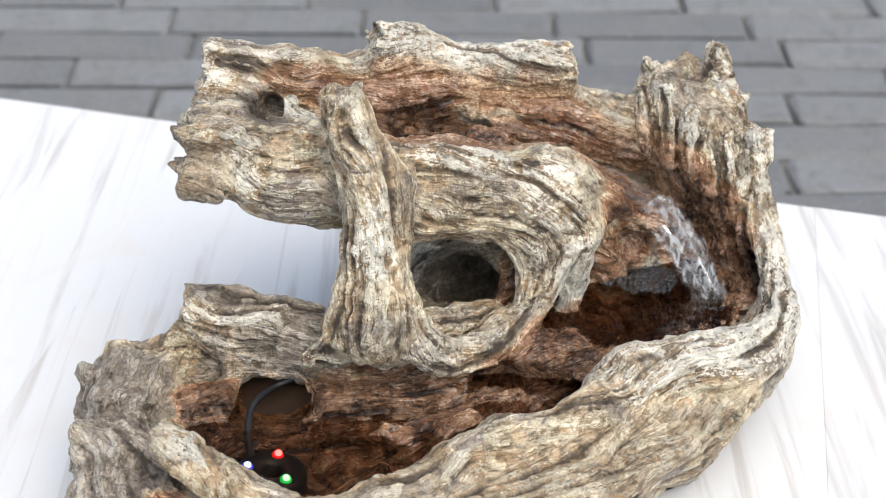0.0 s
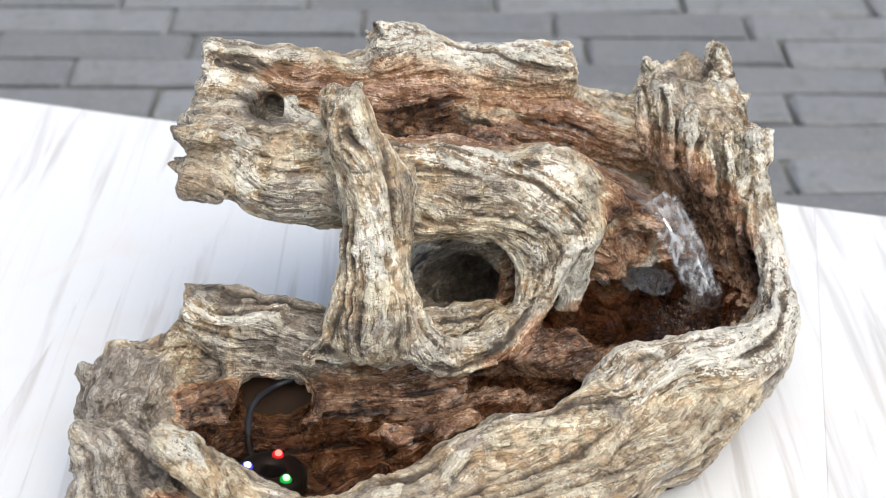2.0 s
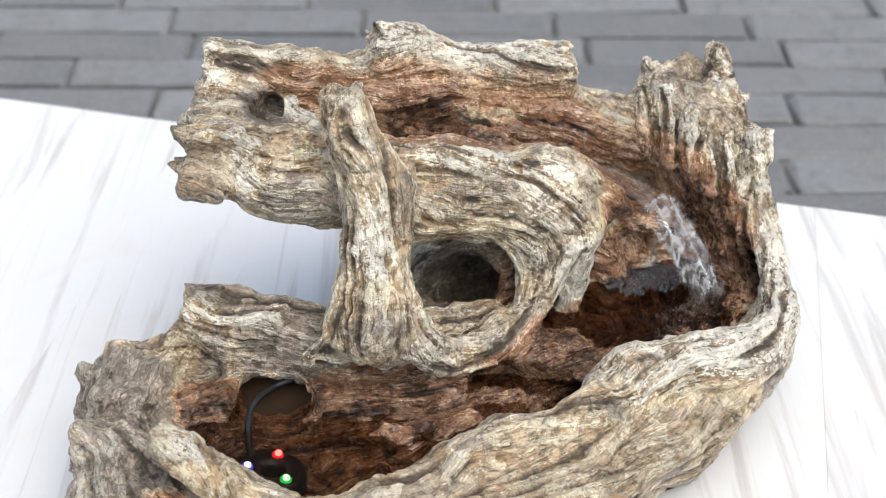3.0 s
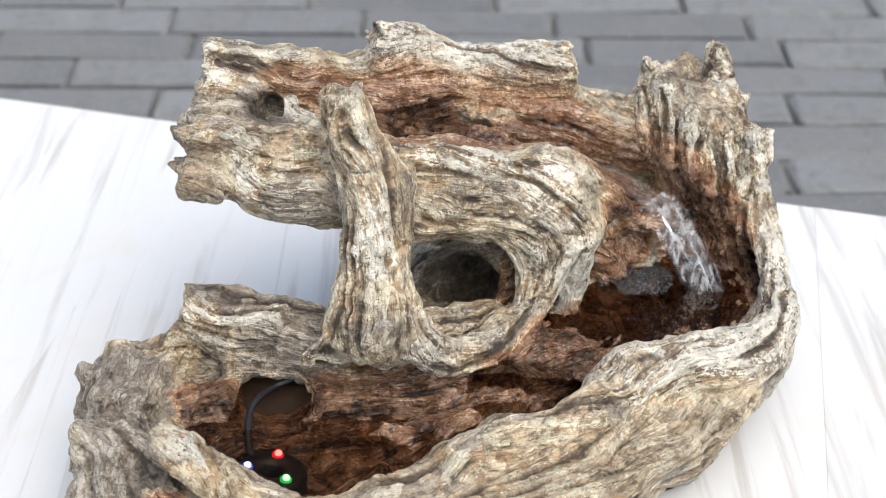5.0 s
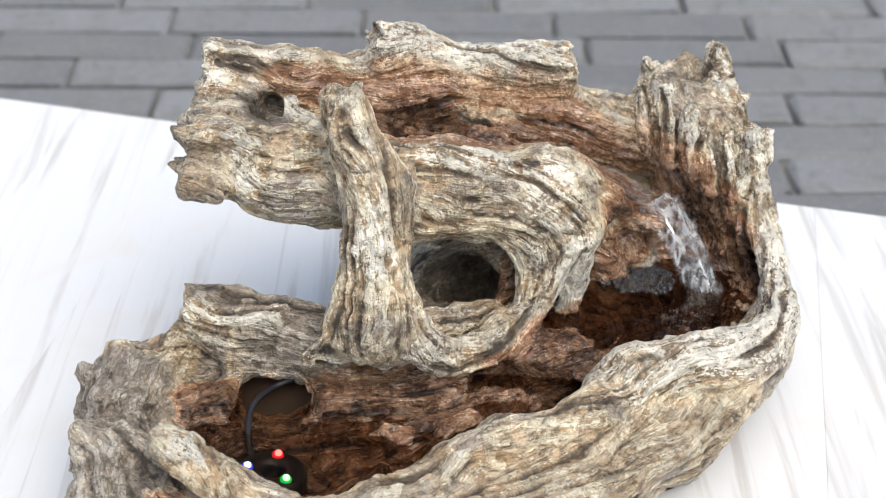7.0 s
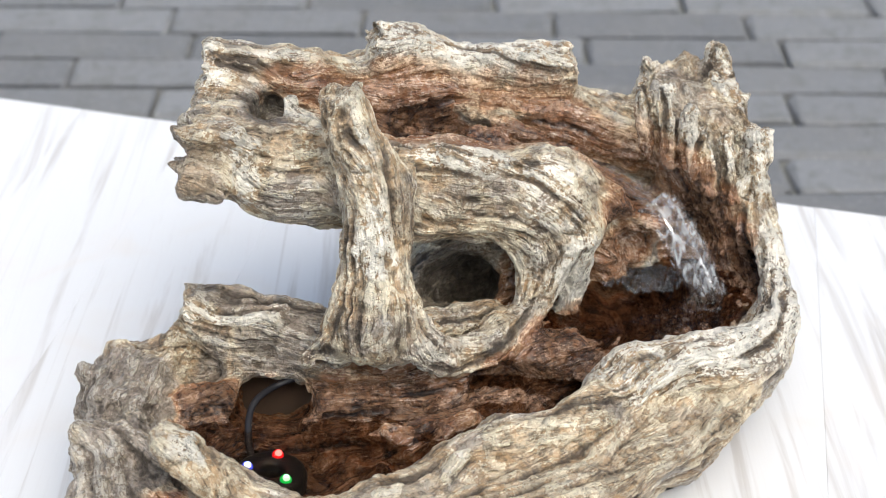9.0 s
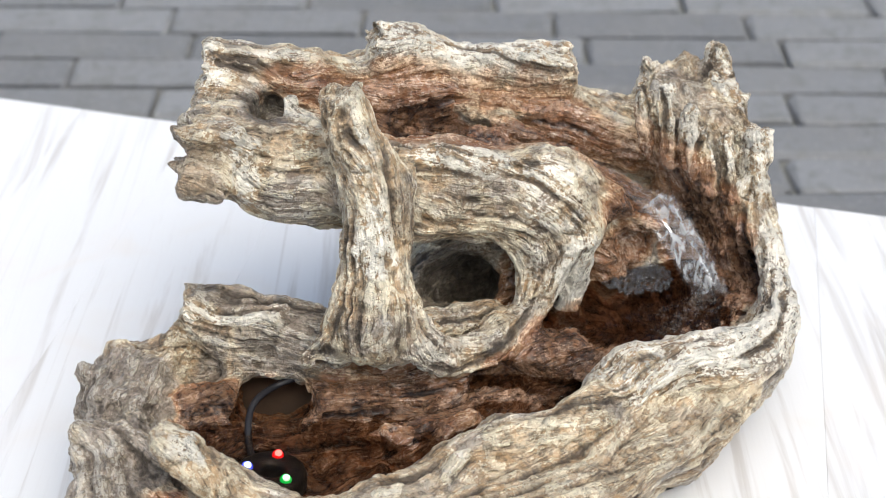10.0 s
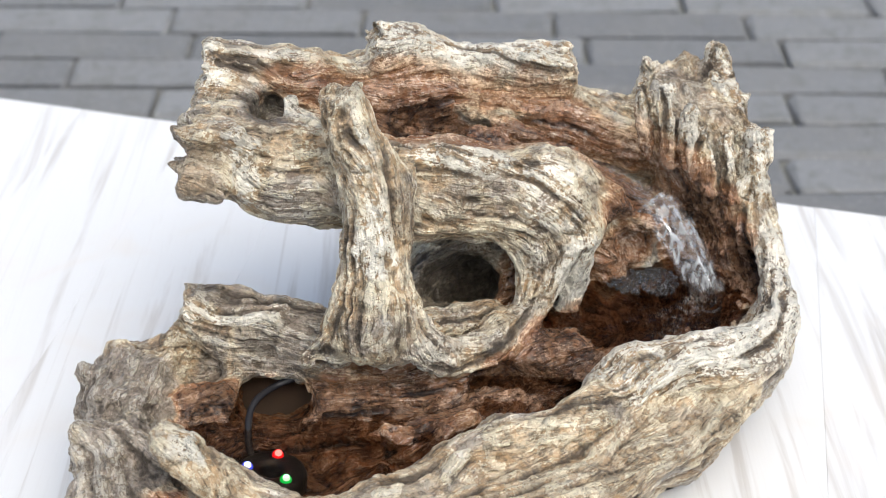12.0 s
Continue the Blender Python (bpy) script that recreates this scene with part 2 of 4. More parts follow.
def tube(points, radius, sides=12, steps=6):
    """A round cord along a spline."""
    bm = bmesh.new()
    path = [Vector(q) for q in spline(points, steps)]
    rings = []
    for i, q in enumerate(path):
        way = (path[min(i + 1, len(path) - 1)] - path[max(i - 1, 0)]).to_track_quat("Z", "Y")
        rings.append([bm.verts.new(q + way @ Vector((math.cos(a) * radius, math.sin(a) * radius, 0))) for a in np.linspace(0, math.tau, sides, endpoint=False)])
    for a, b in zip(rings, rings[1:]):
        for k in range(sides):
            bm.faces.new((a[k], a[(k + 1) % sides], b[(k + 1) % sides], b[k]))
    bm.faces.new(rings[0][::-1]), bm.faces.new(rings[-1])
    return bm


# ---- the fountain: limbs joined and hollowed in a field, then skinned ----
rng = np.random.default_rng(7)
LATTICE = rng.random((32, 32, 32)).astype(np.float32)


def value_noise(p, cell, shift=0.0):
    """Smooth lattice noise, 0 to 1, at the points p."""
    q = p / cell + shift + 100.0
    i = np.floor(q).astype(np.int32)
    t = (q - i).astype(np.float32)
    t = t * t * (3 - 2 * t)
    i &= 31
    j = (i + 1) & 31
    out = 0
    for cx, wx in ((i[..., 0], 1 - t[..., 0]), (j[..., 0], t[..., 0])):
        for cy, wy in ((i[..., 1], 1 - t[..., 1]), (j[..., 1], t[..., 1])):
            out = out + wx * wy * (LATTICE[cx, cy, i[..., 2]] * (1 - t[..., 2]) + LATTICE[cx, cy, j[..., 2]] * t[..., 2])
    return out


CELL = 0.0020
LOW, HIGH = np.array((-0.30, -0.335, -0.006)), np.array((0.285, 0.185, 0.315))
SHAPE = tuple(np.ceil((HIGH - LOW) / CELL).astype(int))
AX = [(LOW[i] + CELL * np.arange(SHAPE[i])).astype(np.float32) for i in range(3)]


def grid_noise(cell, seed):
    """Lattice noise on the whole grid, made axis by axis."""
    r = np.random.default_rng(seed)
    n = [int((HIGH[i] - LOW[i]) / cell) + 3 for i in range(3)]
    v = r.random(n).astype(np.float32)
    for axis in range(3):
        q = (AX[axis] - LOW[axis]) / cell
        i = q.astype(int)
        t = q - i
        t = (t * t * (3 - 2 * t)).astype(np.float32)
        t = t.reshape([-1 if a == axis else 1 for a in range(3)])
        v = np.take(v, i, axis) * (1 - t) + np.take(v, i + 1, axis) * t
    return v


FIELD = np.full(SHAPE, 0.05, np.float32)
WET = np.zeros(SHAPE, np.float32)
PALE, WARM = np.full(SHAPE, -0.4, np.float32), np.zeros(SHAPE, np.float32)
NEAR = np.full(SHAPE, 0.05, np.float32)
KIND = np.zeros(SHAPE, np.int8)
GRAIN = np.zeros((*SHAPE, 3), np.float32)
LUMP, KNOB = grid_noise(0.026, 3) - 0.5, grid_noise(0.010, 4) - 0.5
PARTS = ["basin", "column", "upper_trough", "stump", "side_branch"]


def window(lo, hi):
    a = np.clip(((lo - LOW) / CELL).astype(int), 0, np.array(SHAPE) - 1)
    b = np.clip(((hi - LOW) / CELL).astype(int) + 2, 1, SHAPE)
    s = tuple(slice(*ab) for ab in zip(a, b))
    return s, np.stack(np.meshgrid(*[AX[i][s[i]] for i in range(3)], indexing="ij"), -1)


def nearest(points, p, flat=1.0):
    """Distance to a tapering limb through rows x, y, z, r and the limb's direction; flat above 1 makes it lower than wide."""
    q = spline(points, 5).astype(np.float32)
    squash = np.array((1, 1, flat), np.float32)
    best, which = np.full(p.shape[:-1], 9, np.float32), np.zeros(p.shape[:-1], np.int32)
    ways = []
    for k, (a, b) in enumerate(zip(q[:-1], q[1:])):
        ab = (b[:3] - a[:3]) * squash
        pa = (p - a[:3]) * squash
        t = np.clip((pa @ ab) / max(float(ab @ ab), 1e-9), 0, 1)
        pa -= t[..., None] * ab
        d = np.sqrt(np.einsum("...i,...i", pa, pa)) - (a[3] + (b[3] - a[3]) * t)
        closer = d < best
        best, which = np.where(closer, d, best), np.where(closer, k, which)
        w = b[:3] - a[:3]
        ways.append(w / (np.linalg.norm(w) + 1e-9))
    return best, np.array(ways, np.float32)[which], q


def blend_min(a, b, k):
    h = np.clip(0.5 + 0.5 * (a - b) / k, 0, 1)
    return a + (b - a) * h - k * h * (1 - h)


def add(kind, points, soft=0.010, lump=0.012, knob=0.004, flat=1.0, cut_start=None, cut_end=None, pale=0.0, warm=0.0, flute=0.0, slope=None):
    """Joins a limb of wood on. cut_start, cut_end: how far the splinters of a broken end stick out. flute: depth of grooves along a straight limb. slope: a point of the slanting broken top."""
    pts = np.array(points, float)
    reach = pts[:, 3].max() + 0.028
    s, p = window(pts[:, :3].min(0) - reach, pts[:, :3].max(0) + reach)
    d, way, q = nearest(pts, p, flat)
    d = d + lump * LUMP[s] + knob * KNOB[s]
    if flute:
        axis = q[-1, :3] - q[0, :3]
        axis = axis / np.linalg.norm(axis)
        rel = p - q[0, :3]
        across = rel - (rel @ axis)[..., None] * axis
        d = d + flute * (0.6 * value_noise(across, 0.012, 2.5) + 0.4 * value_noise(across, 0.005, 6.1) - 0.5)
    if slope:
        top = (p - np.array(slope)) @ np.array((0.06, -0.47, 0.88))
        d = np.maximum(d, top + 0.016 * LUMP[s] + 0.012 * KNOB[s])
    for cut, end, inner in ((cut_start, q[0], q[2]), (cut_end, q[-1], q[-3])):
        if cut is not None:
            axis = end[:3] - inner[:3]
            axis = axis / np.linalg.norm(axis)
            rel = p - end[:3]
            along = rel @ axis
            across = rel - along[..., None] * axis
            splinter = 0.65 * value_noise(across, 0.011, 5.5) + 0.35 * value_noise(across, 0.0045, 9.1) - 0.55
            d = np.maximum(d, along + cut * splinter * 2 + 0.004 * KNOB[s])
    old = FIELD[s]
    FIELD[s] = blend_min(old, d, soft)
    near = d < NEAR[s]
    KIND[s] = np.where(near, PARTS.index(kind), KIND[s])
    NEAR[s] = np.minimum(NEAR[s], d)
    w = np.exp(-np.clip(d, -0.01, 0.05) / 0.006)[..., None]
    same = np.sign(np.einsum("...i,...i", GRAIN[s], way) + 1e-9)[..., None]
    GRAIN[s] += w * way * same
    fresh = np.clip(1 - d / 0.006, 0, 1)
    WET[s] *= 1 - np.clip(1.5 - np.abs(d) / 0.009, 0, 1)
    PALE[s] = PALE[s] * (1 - fresh) + pale * fresh
    WARM[s] = WARM[s] * (1 - fresh) + warm * fresh


def carve(points, soft=0.008, lump=0.010, knob=0.006, flat=1.0, wet=1.0, spread=0.010, pale=0.0):
    """Hollows a limb-shaped space out; wet soaks its walls, pale below -1 darkens their colour."""
    pts = np.array(points, float)
    reach = pts[:, 3].max() + 0.03
    s, p = window(pts[:, :3].min(0) - reach, pts[:, :3].max(0) + reach)
    d, way, q = nearest(pts, p, flat)
    d = d + lump * LUMP[s] + knob * KNOB[s]
    FIELD[s] = -blend_min(-FIELD[s], d, soft)
    WET[s] = np.maximum(WET[s], wet * np.clip(1.4 - np.maximum(d, 0) / spread, 0, 1))
    PALE[s] += (pale - PALE[s]) * np.clip(1 - d / spread, 0, 1)


def tint(points, pale=None, warm=None, wet=None):
    """Recolours the surfaces inside a limb-shaped space: pale from -2 dark, as in a shaded hole, to 2 white, warm from
    -1 grey to 1 tan.
    """
    pts = np.array(points, float)
    s, p = window(pts[:, :3].min(0) - 0.06, pts[:, :3].max(0) + 0.06)
    d, way, q = nearest(pts, p)
    share = np.clip(1 - (d + 0.012 * LUMP[s] + 0.010 * KNOB[s]) / 0.010, 0, 1)
    for volume, to in ((PALE, pale), (WARM, warm), (WET, wet)):
        if to is not None:
            volume[s] += (to - volume[s]) * share


def soak(points, flat=1.0, wet=1.0):
    """Wets the surfaces inside a limb-shaped space, with no change of shape."""
    pts = np.array(points, float)
    s, p = window(pts[:, :3].min(0) - 0.08, pts[:, :3].max(0) + 0.08)
    d, way, q = nearest(pts, p, flat)
    WET[s] = np.maximum(WET[s], wet * np.clip(0.5 - d / 0.016, 0, 1))


def basin_block(outline, top, taper):
    """The solid foot of the basin: an outline that narrows towards the table."""
    o = spline(np.vstack([outline, outline[:1]]), 4)[:, :2]
    X, Y = np.meshgrid(AX[0], AX[1], indexing="ij")
    d = np.full(X.shape, 9.0, np.float32)
    inside = np.zeros(X.shape, bool)
    for a, b in zip(o[:-1], o[1:]):
        ab = b - a
        t = np.clip(((X - a[0]) * ab[0] + (Y - a[1]) * ab[1]) / (ab @ ab + 1e-12), 0, 1)
        d = np.minimum(d, np.hypot(X - a[0] - t * ab[0], Y - a[1] - t * ab[1]))
        if a[1] != b[1]:
            crosses = ((a[1] > Y) != (b[1] > Y)) & (X < ab[0] * (Y - a[1]) / ab[1] + a[0])
            inside ^= crosses
    d = np.where(inside, -d, d)[..., None]
    z = AX[2][None, None, :]
    h = np.clip(z / top, 0, 1)
    side = d + taper * (1 - h) ** 1.4 + 0.016 * LUMP + 0.006 * KNOB
    body = np.maximum(side, z - top)
    FIELD[:] = blend_min(FIELD, body, 0.01)
    NEAR[:] = np.minimum(NEAR, body)
    gy, gx = np.gradient(d[..., 0], axis=1), np.gradient(d[..., 0], axis=0)
    w = np.exp(-np.clip(body, -0.01, 0.05) / 0.006)
    GRAIN[..., 0] += w * (-gy / CELL)[..., None]
    GRAIN[..., 1] += w * (gx / CELL)[..., None]
    GRAIN[..., 2] += w * 0.25


basin_block([(-0.230, -0.22), (-0.238, -0.14), (-0.222, -0.085), (-0.17, -0.03), (-0.09, -0.018), (-0.03, 0.0), (-0.01, 0.07), (0.08, 0.115), (0.19, 0.11),
             (0.230, 0.06), (0.238, 0.0), (0.230, -0.06), (0.20, -0.122), (0.145, -0.17), (0.07, -0.215), (-0.02, -0.245), (-0.10, -0.270), (-0.18, -0.265)], 0.072, 0.036)
# the mass under the upper trough and behind the pools
add("basin", [(0.0067, 0.0450, 0.0863, 0.035), (0.0488, 0.0500, 0.0930, 0.042), (0.1274, 0.0750, 0.0821, 0.042), (0.1819, 0.1000, 0.0869, 0.035)], soft=0.02)
add("basin", [(-0.0017, 0.0100, 0.0646, 0.034), (0.0488, 0.0300, 0.0609, 0.036), (0.0934, 0.0600, 0.0506, 0.04), (0.1831, 0.0900, 0.0568, 0.04)], soft=0.02)
add("basin", [(0.0027, 0.0850, 0.0336, 0.030), (0.0426, 0.0900, 0.0409, 0.034), (0.0876, 0.1000, 0.0396, 0.034)], soft=0.02)
# the upper trough: a rear log, a front log and the wall that turns down to the spout
add("upper_trough", [(-0.1643, 0.0550, 0.2298, 0.022), (-0.1209, 0.0600, 0.2247, 0.021), (-0.0745, 0.0750, 0.2117, 0.024), (-0.0264, 0.0900, 0.1972, 0.03), (0.0317, 0.1000, 0.1851, 0.03), (0.0914, 0.1050, 0.1658, 0.028), (0.1440, 0.1100, 0.1462, 0.026)], cut_start=0.008, lump=0.010)
add("upper_trough", [(-0.0484, 0.0850, 0.2345, 0.022), (-0.0260, 0.0900, 0.2303, 0.020), (0.0066, 0.0950, 0.2189, 0.017), (0.0478, 0.1000, 0.2137, 0.016), (0.0927, 0.1050, 0.2122, 0.015)], cut_start=0.008, cut_end=0.006, lump=0.006, pale=0.5)
add("upper_trough", [(-0.1604, -0.0350, 0.2190, 0.029), (-0.1246, -0.0300, 0.2089, 0.031), (-0.0849, -0.0200, 0.1945, 0.034), (-0.0403, -0.0050, 0.1745, 0.034), (0.0063, 0.0100, 0.1634, 0.033), (0.0541, 0.0150, 0.1558, 0.033), (0.0909, 0.0200, 0.1387, 0.03)], cut_start=0.020, lump=0.010)
add("upper_trough", [(-0.1691, -0.0200, 0.2276, 0.010), (-0.1460, 0.0000, 0.2193, 0.016), (-0.1171, 0.0100, 0.2095, 0.016), (-0.0874, 0.0200, 0.2005, 0.02), (-0.0340, 0.0450, 0.1684, 0.03), (0.0271, 0.0550, 0.1509, 0.03), (0.0897, 0.0600, 0.1360, 0.028), (0.1366, 0.0600, 0.1165, 0.024)], cut_start=0.01, lump=0.008)
add("upper_trough", [(-0.1604, 0.0300, 0.2194, 0.012), (-0.1380, 0.0300, 0.2172, 0.015)], lump=0.008)
add("upper_trough", [(0.0023, 0.0000, 0.1962, 0.010), (0.0451, 0.0050, 0.1858, 0.010), (0.0787, 0.0120, 0.1817, 0.012), (0.1106, 0.0250, 0.1544, 0.012), (0.1379, 0.0360, 0.1226, 0.010)], lump=0.005, soft=0.014, pale=0.3)
# the broken stump
add("stump", [(0.2063, 0.0900, 0.0673, 0.0386), (0.1974, 0.0950, 0.1152, 0.0378), (0.1897, 0.1000, 0.1565, 0.0356), (0.1814, 0.1000, 0.2128, 0.0321)], slope=(0.1816, 0.09, 0.1847), lump=0.006, knob=0.003, flute=0.01, soft=0.012)
add("stump", [(0.2087, 0.1250, 0.1378, 0.0130), (0.2053, 0.1270, 0.1853, 0.0119), (0.2030, 0.1300, 0.2185, 0.0080)], lump=0.004, flute=0.005, cut_end=0.004, pale=0.5)
add("stump", [(0.2213, 0.1100, 0.1363, 0.0103), (0.2222, 0.1130, 0.1687, 0.0072), (0.2226, 0.1150, 0.1848, 0.0063)], lump=0.003, flute=0.004, cut_end=0.003, pale=0.7, warm=0.5)
add("stump", [(0.2300, 0.0680, 0.0865, 0.0197), (0.2290, 0.0700, 0.1301, 0.0143), (0.2288, 0.0720, 0.1578, 0.0112), (0.2305, 0.0750, 0.1768, 0.0091)], lump=0.004, flute=0.007, cut_end=0.003, pale=0.7, warm=0.5)
add("stump", [(0.1589, 0.1280, 0.1461, 0.0139), (0.1555, 0.1300, 0.1838, 0.0094), (0.1559, 0.1310, 0.2031, 0.0072)], lump=0.004, flute=0.005, cut_end=0.004, pale=0.5)
add("stump", [(0.1749, 0.1300, 0.1548, 0.0113), (0.1723, 0.1320, 0.2008, 0.0068)], lump=0.004, cut_end=0.006)
add("stump", [(0.1892, 0.1300, 0.1597, 0.0104), (0.1855, 0.1320, 0.2054, 0.0068)], lump=0.004, cut_end=0.006)
add("stump", [(0.1520, 0.0600, 0.1360, 0.0058), (0.1456, 0.0620, 0.1820, 0.0053), (0.1421, 0.0640, 0.2173, 0.0048)], lump=0.003, cut_end=0.003, pale=0.6, warm=0.5, soft=0.005)
add("stump", [(0.1651, 0.0520, 0.1407, 0.0062), (0.1594, 0.0550, 0.1813, 0.0053), (0.1565, 0.0580, 0.2181, 0.0048)], lump=0.003, cut_end=0.003, pale=0.7, warm=0.5, soft=0.005)
add("stump", [(0.1801, 0.0460, 0.1347, 0.0070), (0.1759, 0.0500, 0.1702, 0.0057), (0.1745, 0.0530, 0.2051, 0.0048)], lump=0.003, cut_end=0.003, pale=0.6, warm=0.5, soft=0.005)
add("stump", [(0.1924, 0.0480, 0.1383, 0.0066), (0.1877, 0.0500, 0.1702, 0.0053), (0.1844, 0.0530, 0.1970, 0.0048)], lump=0.003, cut_end=0.003, soft=0.006)
add("stump", [(0.2102, 0.0520, 0.1311, 0.0074), (0.2071, 0.0550, 0.1580, 0.0061), (0.2038, 0.0600, 0.1822, 0.0049)], lump=0.003, cut_end=0.003, soft=0.006)
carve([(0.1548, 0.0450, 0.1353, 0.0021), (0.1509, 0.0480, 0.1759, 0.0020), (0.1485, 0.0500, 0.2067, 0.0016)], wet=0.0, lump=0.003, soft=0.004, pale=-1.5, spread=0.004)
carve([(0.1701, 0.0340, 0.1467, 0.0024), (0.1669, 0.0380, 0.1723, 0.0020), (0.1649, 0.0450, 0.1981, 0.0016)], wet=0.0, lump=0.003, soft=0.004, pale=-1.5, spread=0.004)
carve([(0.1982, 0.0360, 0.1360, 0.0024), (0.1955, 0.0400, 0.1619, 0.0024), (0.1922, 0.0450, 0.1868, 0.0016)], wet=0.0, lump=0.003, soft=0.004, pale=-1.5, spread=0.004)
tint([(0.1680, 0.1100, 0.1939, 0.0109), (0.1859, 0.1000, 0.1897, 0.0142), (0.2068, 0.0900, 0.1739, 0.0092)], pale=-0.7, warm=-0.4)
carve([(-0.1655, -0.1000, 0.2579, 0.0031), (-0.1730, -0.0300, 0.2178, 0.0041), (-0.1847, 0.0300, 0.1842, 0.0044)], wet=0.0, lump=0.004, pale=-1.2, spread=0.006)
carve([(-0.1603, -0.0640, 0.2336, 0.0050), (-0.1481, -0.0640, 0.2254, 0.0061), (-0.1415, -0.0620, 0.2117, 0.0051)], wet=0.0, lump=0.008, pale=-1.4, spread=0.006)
add("upper_trough", [(-0.1711, -0.0550, 0.2466, 0.0047), (-0.1574, -0.0550, 0.2434, 0.0079), (-0.1349, -0.0500, 0.2406, 0.0094)], lump=0.006, cut_start=0.006, pale=0.3)
add("upper_trough", [(-0.1659, -0.0600, 0.2173, 0.0094), (-0.1469, -0.0600, 0.2105, 0.0145)], lump=0.01, cut_start=0.004, pale=-0.5)
tint([(-0.1278, -0.0550, 0.2417, 0.0057), (-0.1270, -0.0620, 0.2209, 0.0079), (-0.1333, -0.0580, 0.1996, 0.0051)], pale=0.9, warm=0.8)
tint([(-0.1575, -0.0550, 0.2211, 0.0109), (-0.1440, -0.0550, 0.2084, 0.0088)], pale=-1.1, warm=0.4)
add("upper_trough", [(-0.1707, 0.0500, 0.2209, 0.0087), (-0.1579, 0.0500, 0.2178, 0.0103), (-0.1437, 0.0450, 0.2160, 0.0095)], lump=0.01, knob=0.008, cut_start=0.006)
add("upper_trough", [(0.0603, 0.1000, 0.2101, 0.0099), (0.0830, 0.1000, 0.2082, 0.0112), (0.0958, 0.1000, 0.2082, 0.0083)], lump=0.006, cut_end=0.006, pale=0.5, warm=0.8)
add("upper_trough", [(-0.1603, 0.0550, 0.2455, 0.0055), (-0.1436, 0.0600, 0.2396, 0.0087)], lump=0.008, cut_start=0.004, pale=0.3)
# hollow of the upper trough
carve([(-0.1019, 0.0220, 0.2236, 0.010), (-0.0565, 0.0350, 0.2124, 0.016), (-0.0095, 0.0450, 0.2026, 0.022), (0.0385, 0.0500, 0.1895, 0.023), (0.0878, 0.0550, 0.1729, 0.022), (0.1258, 0.0550, 0.1495, 0.020), (0.1552, 0.0500, 0.1333, 0.018), (0.1699, 0.0350, 0.1318, 0.018)], flat=0.9, spread=0.019, wet=0.62)
# backing and walls of the log's hole, coloured dark to stand for deep shade
add("upper_trough", [(-0.1457, 0.0500, 0.1954, 0.0136), (-0.1181, 0.0520, 0.1911, 0.0161), (-0.0864, 0.0550, 0.1849, 0.0178)], lump=0.006, pale=-1.6)
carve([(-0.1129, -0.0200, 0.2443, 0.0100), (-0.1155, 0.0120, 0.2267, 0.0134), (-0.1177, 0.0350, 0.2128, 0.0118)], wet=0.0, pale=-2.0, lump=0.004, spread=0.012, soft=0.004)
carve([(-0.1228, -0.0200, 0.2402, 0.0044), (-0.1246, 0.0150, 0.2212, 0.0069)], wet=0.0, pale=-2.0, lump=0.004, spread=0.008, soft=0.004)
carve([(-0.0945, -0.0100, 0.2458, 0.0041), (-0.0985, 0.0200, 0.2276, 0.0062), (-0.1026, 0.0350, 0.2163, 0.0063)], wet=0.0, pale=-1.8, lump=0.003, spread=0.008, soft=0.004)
add("upper_trough", [(-0.0981, -0.0100, 0.2191, 0.0068), (-0.0999, -0.0080, 0.2308, 0.0045), (-0.1006, -0.0060, 0.2420, 0.0030)], lump=0.003, cut_end=0.003, pale=0.3, soft=0.006)
carve([(-0.0375, 0.0450, 0.1958, 0.0120), (-0.0157, 0.0550, 0.1868, 0.0145), (0.0065, 0.0650, 0.1823, 0.0122)], wet=0.95, lump=0.008)
carve([(0.0065, 0.0600, 0.1868, 0.0105), (0.0350, 0.0650, 0.1827, 0.0098), (0.0721, 0.0650, 0.1711, 0.0090)], wet=0.75, lump=0.006)
add("upper_trough", [(0.0205, 0.0450, 0.1813, 0.0088), (0.0337, 0.0420, 0.1802, 0.0096), (0.0424, 0.0400, 0.1795, 0.0072)], lump=0.008, knob=0.008, soft=0.006)
add("upper_trough", [(0.0532, 0.0600, 0.1822, 0.0073), (0.0654, 0.0580, 0.1787, 0.0081)], lump=0.008, knob=0.008, soft=0.006)
add("upper_trough", [(0.0228, 0.0700, 0.1916, 0.0065), (0.0432, 0.0700, 0.1888, 0.0065)], lump=0.008, knob=0.008, soft=0.008)
soak([(0.0205, 0.0450, 0.1822, 0.0161), (0.0465, 0.0450, 0.1845, 0.0160), (0.0710, 0.0500, 0.1794, 0.0145)], wet=0.8)
soak([(0.0024, 0.0700, 0.2007, 0.0057), (0.0269, 0.0750, 0.1958, 0.0065), (0.0804, 0.0800, 0.1909, 0.0082), (0.1143, 0.0800, 0.1722, 0.0083)], wet=0.42)
# pools
carve([(-0.150, -0.150, 0.083, 0.048), (-0.08, -0.160, 0.083, 0.053), (-0.01, -0.142, 0.083, 0.047), (0.05, -0.105, 0.086, 0.036), (0.115, -0.078, 0.086, 0.030)], flat=1.1, spread=0.02, knob=0.014)
carve([(-0.02, -0.178, 0.088, 0.036), (0.04, -0.142, 0.088, 0.033), (0.095, -0.108, 0.088, 0.028)], flat=1.1, spread=0.007, knob=0.012)
carve([(0.098, -0.01, 0.097, 0.036), (0.14, 0.0, 0.097, 0.042), (0.185, 0.015, 0.097, 0.038)], spread=0.02)
carve([(0.125, 0.030, 0.092, 0.032), (0.175, 0.036, 0.092, 0.034)], spread=0.02)
